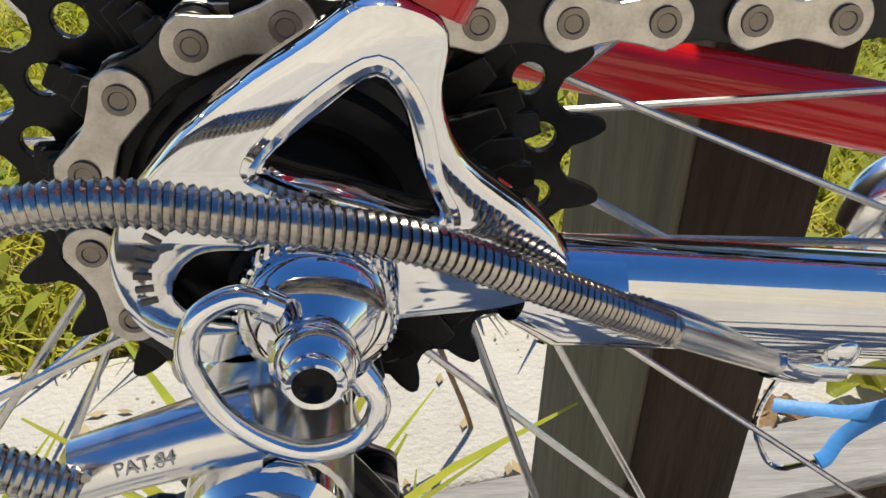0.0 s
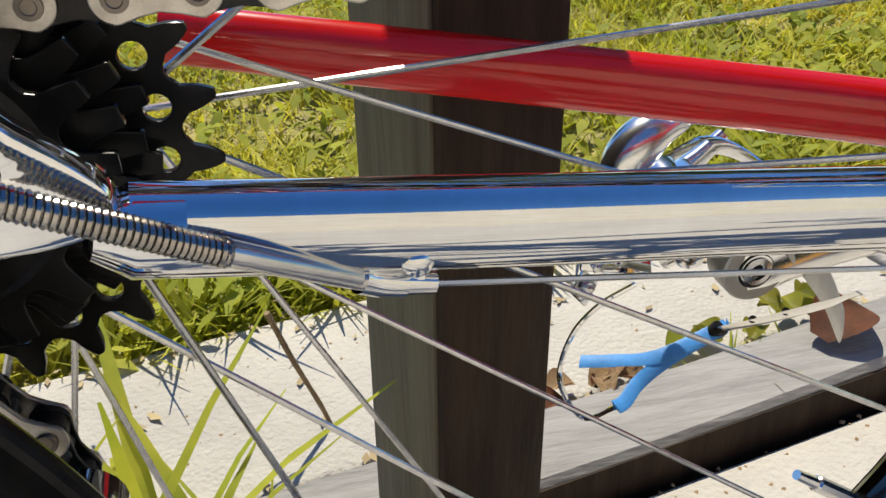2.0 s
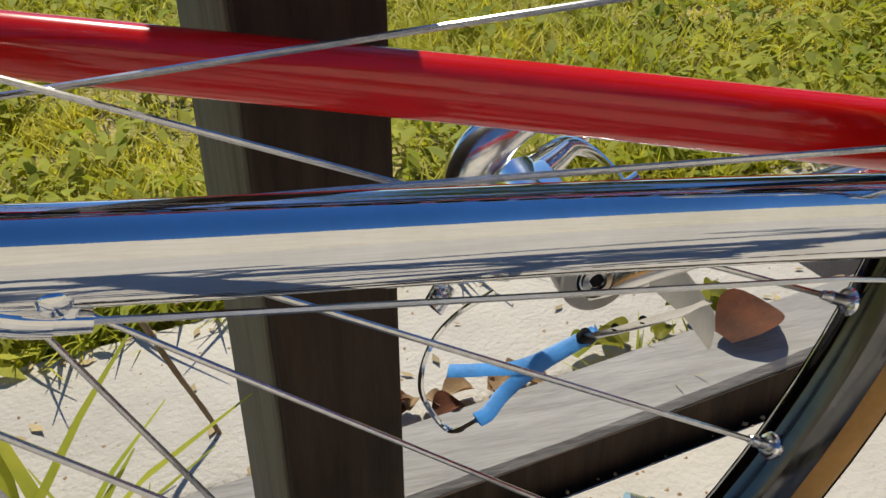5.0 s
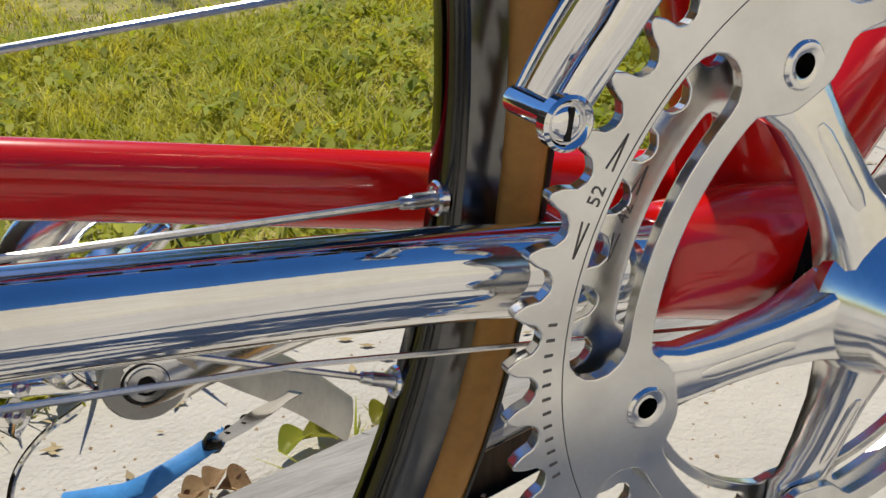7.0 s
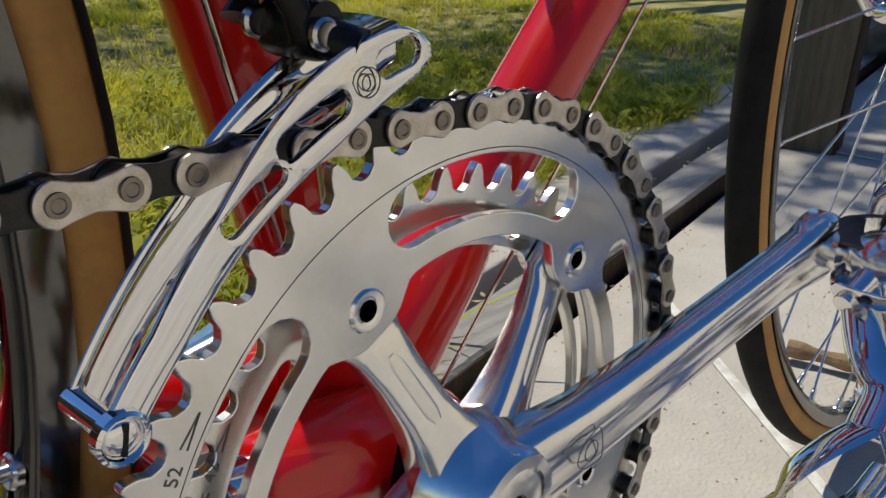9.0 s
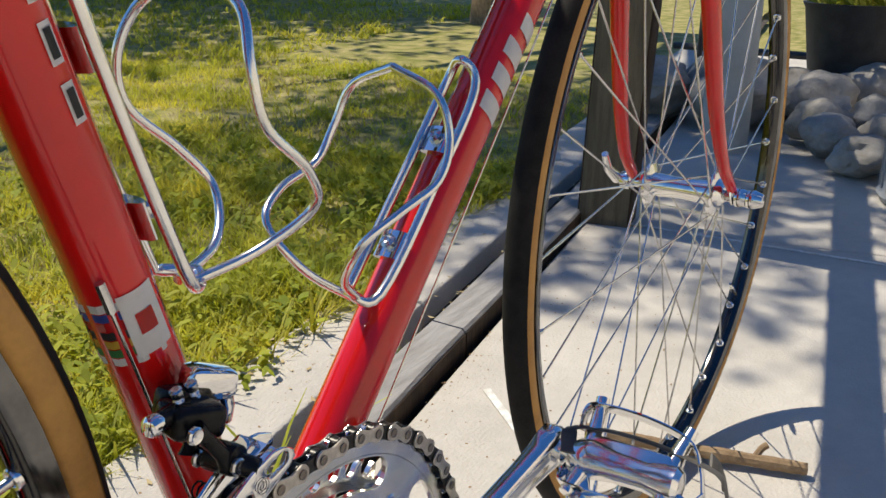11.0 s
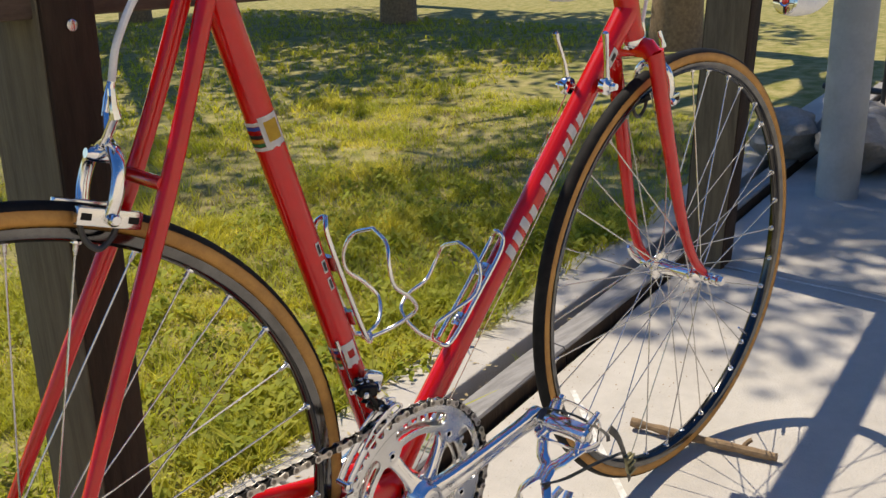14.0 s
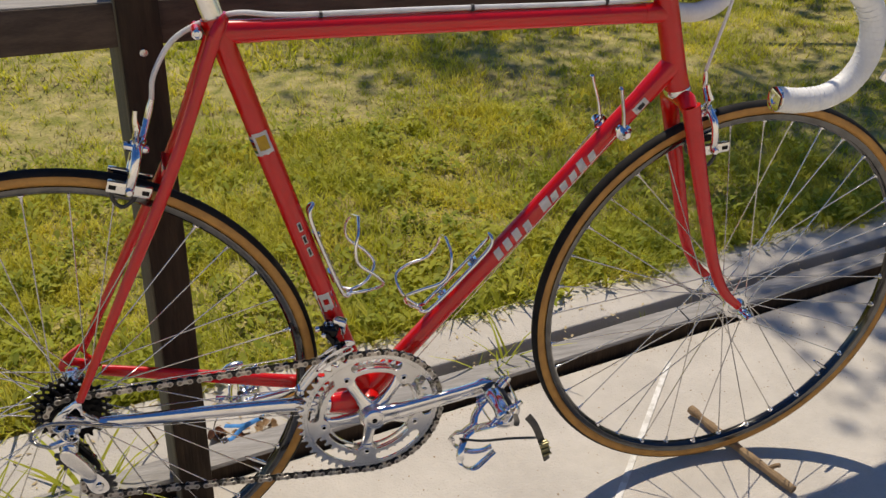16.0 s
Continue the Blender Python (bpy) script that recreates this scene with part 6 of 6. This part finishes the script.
def leaf_litter():
    rnd = random.Random(21)
    vs, fs = [], []
    for _ in range(700):
        x = rnd.uniform(-1.0, 2.2)
        y = 0.185 * x + rnd.choice((rnd.uniform(0.255, 0.29), rnd.uniform(0.44, 0.475), rnd.uniform(0.28, 0.47)))
        s, a = rnd.uniform(0.0015, 0.005), rnd.uniform(0, 6.28)
        z = ground_z(x) + 0.016
        k = len(vs)
        for r, t, dz in ((1.6, 0, 0.3), (0.7, 1.4, 0), (1.6, 3.14, 0.5), (0.7, 4.9, 0)):
            vs.append((x + s * r * math.cos(a + t), y + s * r * math.sin(a + t), z + s * dz * rnd.random()))
        fs.append((k, k + 1, k + 2, k + 3))
    return stuff("leaf_litter", vs, fs, STRAW, "scattered dry leaf fragments on the concrete strip", "leaf litter")


leaf_litter()


def grit():
    """Crumbs of soil and gravel strewn over the paving near the timber."""
    rnd = random.Random(77)
    vs, fs = [], []
    for _ in range(1500):
        x = rnd.uniform(-0.9, 1.6)
        y = timber_y(x) - 0.012 - 0.30 * rnd.random() ** 2.6 if rnd.random() < 0.5 else timber_y(x) + 0.112 + 0.20 * rnd.random()
        z = ground_z(x) + (0.0 if y < timber_y(x) else 0.014)
        r = rnd.uniform(0.0006, 0.0022)
        k = len(vs)
        for a, b, c in ((1, 0, 0), (0, 1, 0), (-1, 0, 0), (0, -1, 0), (0, 0, 1)):
            vs.append((x + a * r * rnd.uniform(0.6, 1.3), y + b * r * rnd.uniform(0.6, 1.3), z + c * r * rnd.uniform(0.5, 1.2)))
        fs.extend(((k, k + 1, k + 4), (k + 1, k + 2, k + 4), (k + 2, k + 3, k + 4), (k + 3, k, k + 4)))
    return stuff("grit", vs, fs, BARK, "brown crumbs of soil and gravel scattered over the concrete", "grit")


grit()


def curled_leaf(x, y, z, s, turn, mat, label, curl=0.35, tip=0.0):
    bm = bmesh.new()
    n = 8
    rows = []
    for i in range(n + 1):
        f = i / n
        w = s * 0.42 * math.sin(math.pi * (0.08 + 0.88 * f)) ** 0.8
        rows.append([bm.verts.new(V(s * (f - 0.5), w * a, curl * s * a * a * math.sin(math.pi * f) + 0.10 * s * math.sin(3 * f))) for a in (-1, -0.5, 0, 0.5, 1)])
    for r, q in zip(rows, rows[1:]):
        for j in range(4):
            bm.faces.new((r[j], r[j + 1], q[j + 1], q[j]))
    bmesh.ops.solidify(bm, geom=bm.faces[:], thickness=0.0008)
    bm.transform(Matrix.Translation((x, y, z)) @ Matrix.Rotation(tip, 4, "X") @ Matrix.Rotation(turn, 4, "Z"))
    return solid("fallen_leaf", bm, mat, label, "leaf")


curled_leaf(0.032, timber_y(0.032) + 0.036, ground_z(0) + 0.0390, 0.052, 0.4, RUST, "curled rust-brown fallen leaf on the timber", 0.16, 0.12)
for x, dy, t in ((-0.075, 0.080, 0.5), (-0.05, 0.085, 1.9), (-0.06, 0.076, 2.8)):
    curled_leaf(x, timber_y(x) + dy, ground_z(x) + 0.022, 0.024, t, YELLOW_LEAF, "small yellow leaf lying behind the timber")
rnd_l = random.Random(41)
for i in range(14):
    x = -0.16 + rnd_l.uniform(-0.07, 0.06)
    curled_leaf(x, timber_y(x) + rnd_l.uniform(0.058, 0.085), ground_z(x) + rnd_l.uniform(0.018, 0.026), rnd_l.uniform(0.012, 0.026), rnd_l.uniform(0, 6.2), DRY_LEAF if i % 3 else RUST, "small curled dry brown leaf behind the timber")
for i in range(12):
    x = 0.003 + rnd_l.uniform(-0.028, 0.03)
    curled_leaf(x, timber_y(x) + rnd_l.uniform(0.062, 0.088), ground_z(x) + rnd_l.uniform(0.018, 0.040), rnd_l.uniform(0.014, 0.022), rnd_l.uniform(0, 6.2), YELLOW_LEAF, "small yellow-green weed leaf behind the timber")
stick("twig", [(-0.352, 0.265, 0.11), (-0.340, 0.268, 0.07), (-0.326, 0.27, 0.03), (-0.318, 0.272, 0.0)], 0.0022, "thin dark stalk standing by the post")


def rock(x, y, s, seed, mat=None):
    bm = bmesh.new()
    bmesh.ops.create_icosphere(bm, subdivisions=4, radius=1)
    off = V(seed * 3.1, seed * 1.7, 0)
    for v in bm.verts:
        n = v.co.copy()
        v.co *= 1 + 0.30 * noise.noise(n * 1.3 + off) + 0.10 * noise.noise(n * 4 + off)
        v.co = V(v.co.x * s, v.co.y * s * 0.85, v.co.z * s * 0.62)
    low = min(v.co.z for v in bm.verts)
    bm.transform(Matrix.Translation((x, y, ground_z(x) - low - 0.02 * s)))
    return solid("garden_rock", bm, mat or ROCK, "rounded grey-brown garden rock beside the paving", "rock", "rocks beside the paving")


for i, (x, y, s) in enumerate(((2.62, 0.50, 0.15), (2.52, 0.22, 0.10), (2.36, 0.16, 0.09), (2.78, 0.55, 0.17), (2.75, 0.28, 0.13), (2.20, 0.06, 0.085), (2.62, 0.75, 0.15), (3.0, 0.15, 0.14), (2.95, 0.40, 0.12), (2.45, 0.03, 0.09), (2.62, 0.08, 0.11))):
    rock(x, y, s, i + 1)


def ribbed_bin(x, y):
    t = thing("waste_bin", (x, y, ground_z(x)), "grey ribbed plastic bin with a blue rim standing on concrete", "bin")
    m = Matrix.Translation((x, y, ground_z(x)))
    part("body", turned([(0, 0.0), (0.205, 0.0), (0.215, 0.015), (0.208, 0.03), (0.20, 0.54), (0.185, 0.55), (0.18, 0.52), (0, 0.52)], m, 56), BIN_GREY, t)
    for z in (0.13, 0.25, 0.36, 0.46):
        part("rib", turned([(0.203, z - 0.008), (0.209, z - 0.006), (0.2105, z), (0.209, z + 0.006), (0.202, z + 0.008)], m, 56), BIN_GREY, t)
    flute_mesh = mesh_of(tube([V(0.2095, 0, 0.03), V(0.201, 0, 0.53)], 0.0028, 6), "flute", BIN_GREY)
    for i in range(36):
        repeat("flute", flute_mesh, m @ Matrix.Rotation(2 * math.pi * i / 36, 4, "Z"), t)
    part("rim", turned([(0.180, 0.54), (0.212, 0.54), (0.218, 0.56), (0.212, 0.59), (0.180, 0.59)], m, 56), BIN_BLUE, t, "bright blue rim")
    return t


ribbed_bin(2.05, -0.22)


def leafy(name, cx, cy, z0, z1, r, count, size, mat, seed, label, parent):
    rnd = random.Random(seed)
    vs, fs = [], []
    for _ in range(count):
        a, u = rnd.uniform(0, 6.283), rnd.random()
        f = rnd.random()
        rr = r * math.sqrt(u) * math.sin(math.pi * (0.15 + 0.8 * f)) * (1 + 0.4 * noise.noise(V(math.cos(a) * 2, math.sin(a) * 2, f * 4)))
        c = V(cx + rr * math.cos(a), cy + rr * math.sin(a), z0 + (z1 - z0) * f)
        n = V(rnd.gauss(0, 1), rnd.gauss(0, 1), rnd.gauss(0.4, 1)).normalized()
        t = n.orthogonal().normalized()
        b = n.cross(t)
        s = size * rnd.uniform(0.6, 1.3)
        k = len(vs)
        for p in (t * s, b * s * 0.45 + n * s * 0.1, -t * s, -b * s * 0.45 + n * s * 0.1):
            vs.append(tuple(c + p))
        fs.append((k, k + 1, k + 2, k + 3))
    me = bpy.data.meshes.new(name)
    me.from_pydata(vs, [], fs)
    me.materials.append(mat)
    ob = new(name, me)
    return settle(ob, parent)


pot = thing("potted_plant", (3.15, 0.24, ground_z(3.15)), "black plastic plant pot with yellow-green foliage", "plant")
pm = Matrix.Translation((3.15, 0.24, ground_z(3.15)))
part("pot", turned([(0, 0), (0.14, 0), (0.19, 0.34), (0.20, 0.36), (0.18, 0.36), (0.17, 0.33), (0, 0.33)], pm, 40), POT_BLACK, pot)
leafy("foliage", 3.15, 0.24, 0.36, 0.95, 0.32, 900, 0.035, YELLOW_LEAF, 31, "", pot)
solid("column", turned([(0, 0), (0.075, 0), (0.075, 0.02), (0.065, 0.03), (0.065, 2.2), (0, 2.2)], Matrix.Translation((2.30, 0.43, 0)), 24), PAINT_GREY, "pale grey round column beside the rocks", "column")
iron = thing("iron_fence", (3.5, 0.4, 0), "thin black iron garden fence behind the rocks", "fence")
for i in range(9):
    part("bar", tube([V(3.3 + 0.02 * i, -0.4 + 0.16 * i, 0.0), V(3.3 + 0.02 * i, -0.4 + 0.16 * i, 1.1)], 0.011, 8), POT_BLACK, iron)
for z in (0.18, 0.98):
    part("crossbar", tube([V(3.28, -0.5, z), V(3.5, 1.0, z)], 0.014, 8), POT_BLACK, iron)


def tree(x, y, h, r, seed, cx=0.0, cy=0.0, count=5200, low=0.42, leaf=0.11):
    t = thing("tree", (x, y, 0), "broad leafy tree added to throw shade on lawn and paving", "tree")
    rnd = random.Random(seed)
    trunk = bmesh.new()
    sweep(trunk, spline([(x, y, -0.05), (x + 0.03, y, h * 0.25), (x - 0.04, y + 0.05, h * 0.5), (x, y, h * 0.8)], 5), [0.20 - 0.15 * i / 15 for i in range(16)], 14)
    for i in range(9):
        a = 2 * math.pi * i / 9 + rnd.random()
        b = V(x, y, h * rnd.uniform(0.38, 0.62))
        e = b + V(cx + math.cos(a) * r * 0.75, cy + math.sin(a) * r * 0.75, h * rnd.uniform(0.12, 0.3))
        sweep(trunk, spline([b, b.lerp(e, 0.5) + V(0, 0, 0.12), e], 4), [0.07 - 0.055 * k / 8 for k in range(9)], 8)
    part("trunk", trunk, BARK, t)
    leafy("crown", x + cx, y + cy, h * low, h, r, count, leaf, FOLIAGE, seed + 1, "", t)
    return t


# Added trees; each crown is offset so its shade lands on lawn or paving.
tree(5.4, 2.9, 4.4, 1.40, 43, -3.15, 0.08, 12000, 0.74, 0.036)
tree(3.2, 8.2, 5.0, 1.0, 41, -2.1, -2.95, 1500, 0.72, 0.048)
tree(4.8, 9.8, 5.0, 2.4, 49, 0.0, 0.0, 9000, 0.42, 0.11)
tree(6.0, 6.5, 5.0, 2.0, 47)
tree(7.6, 8.2, 5.0, 2.1, 51, -4.3, -1.4, 3000, 0.70, 0.080)
tree(-2.6, 9.0, 4.6, 1.7, 45)
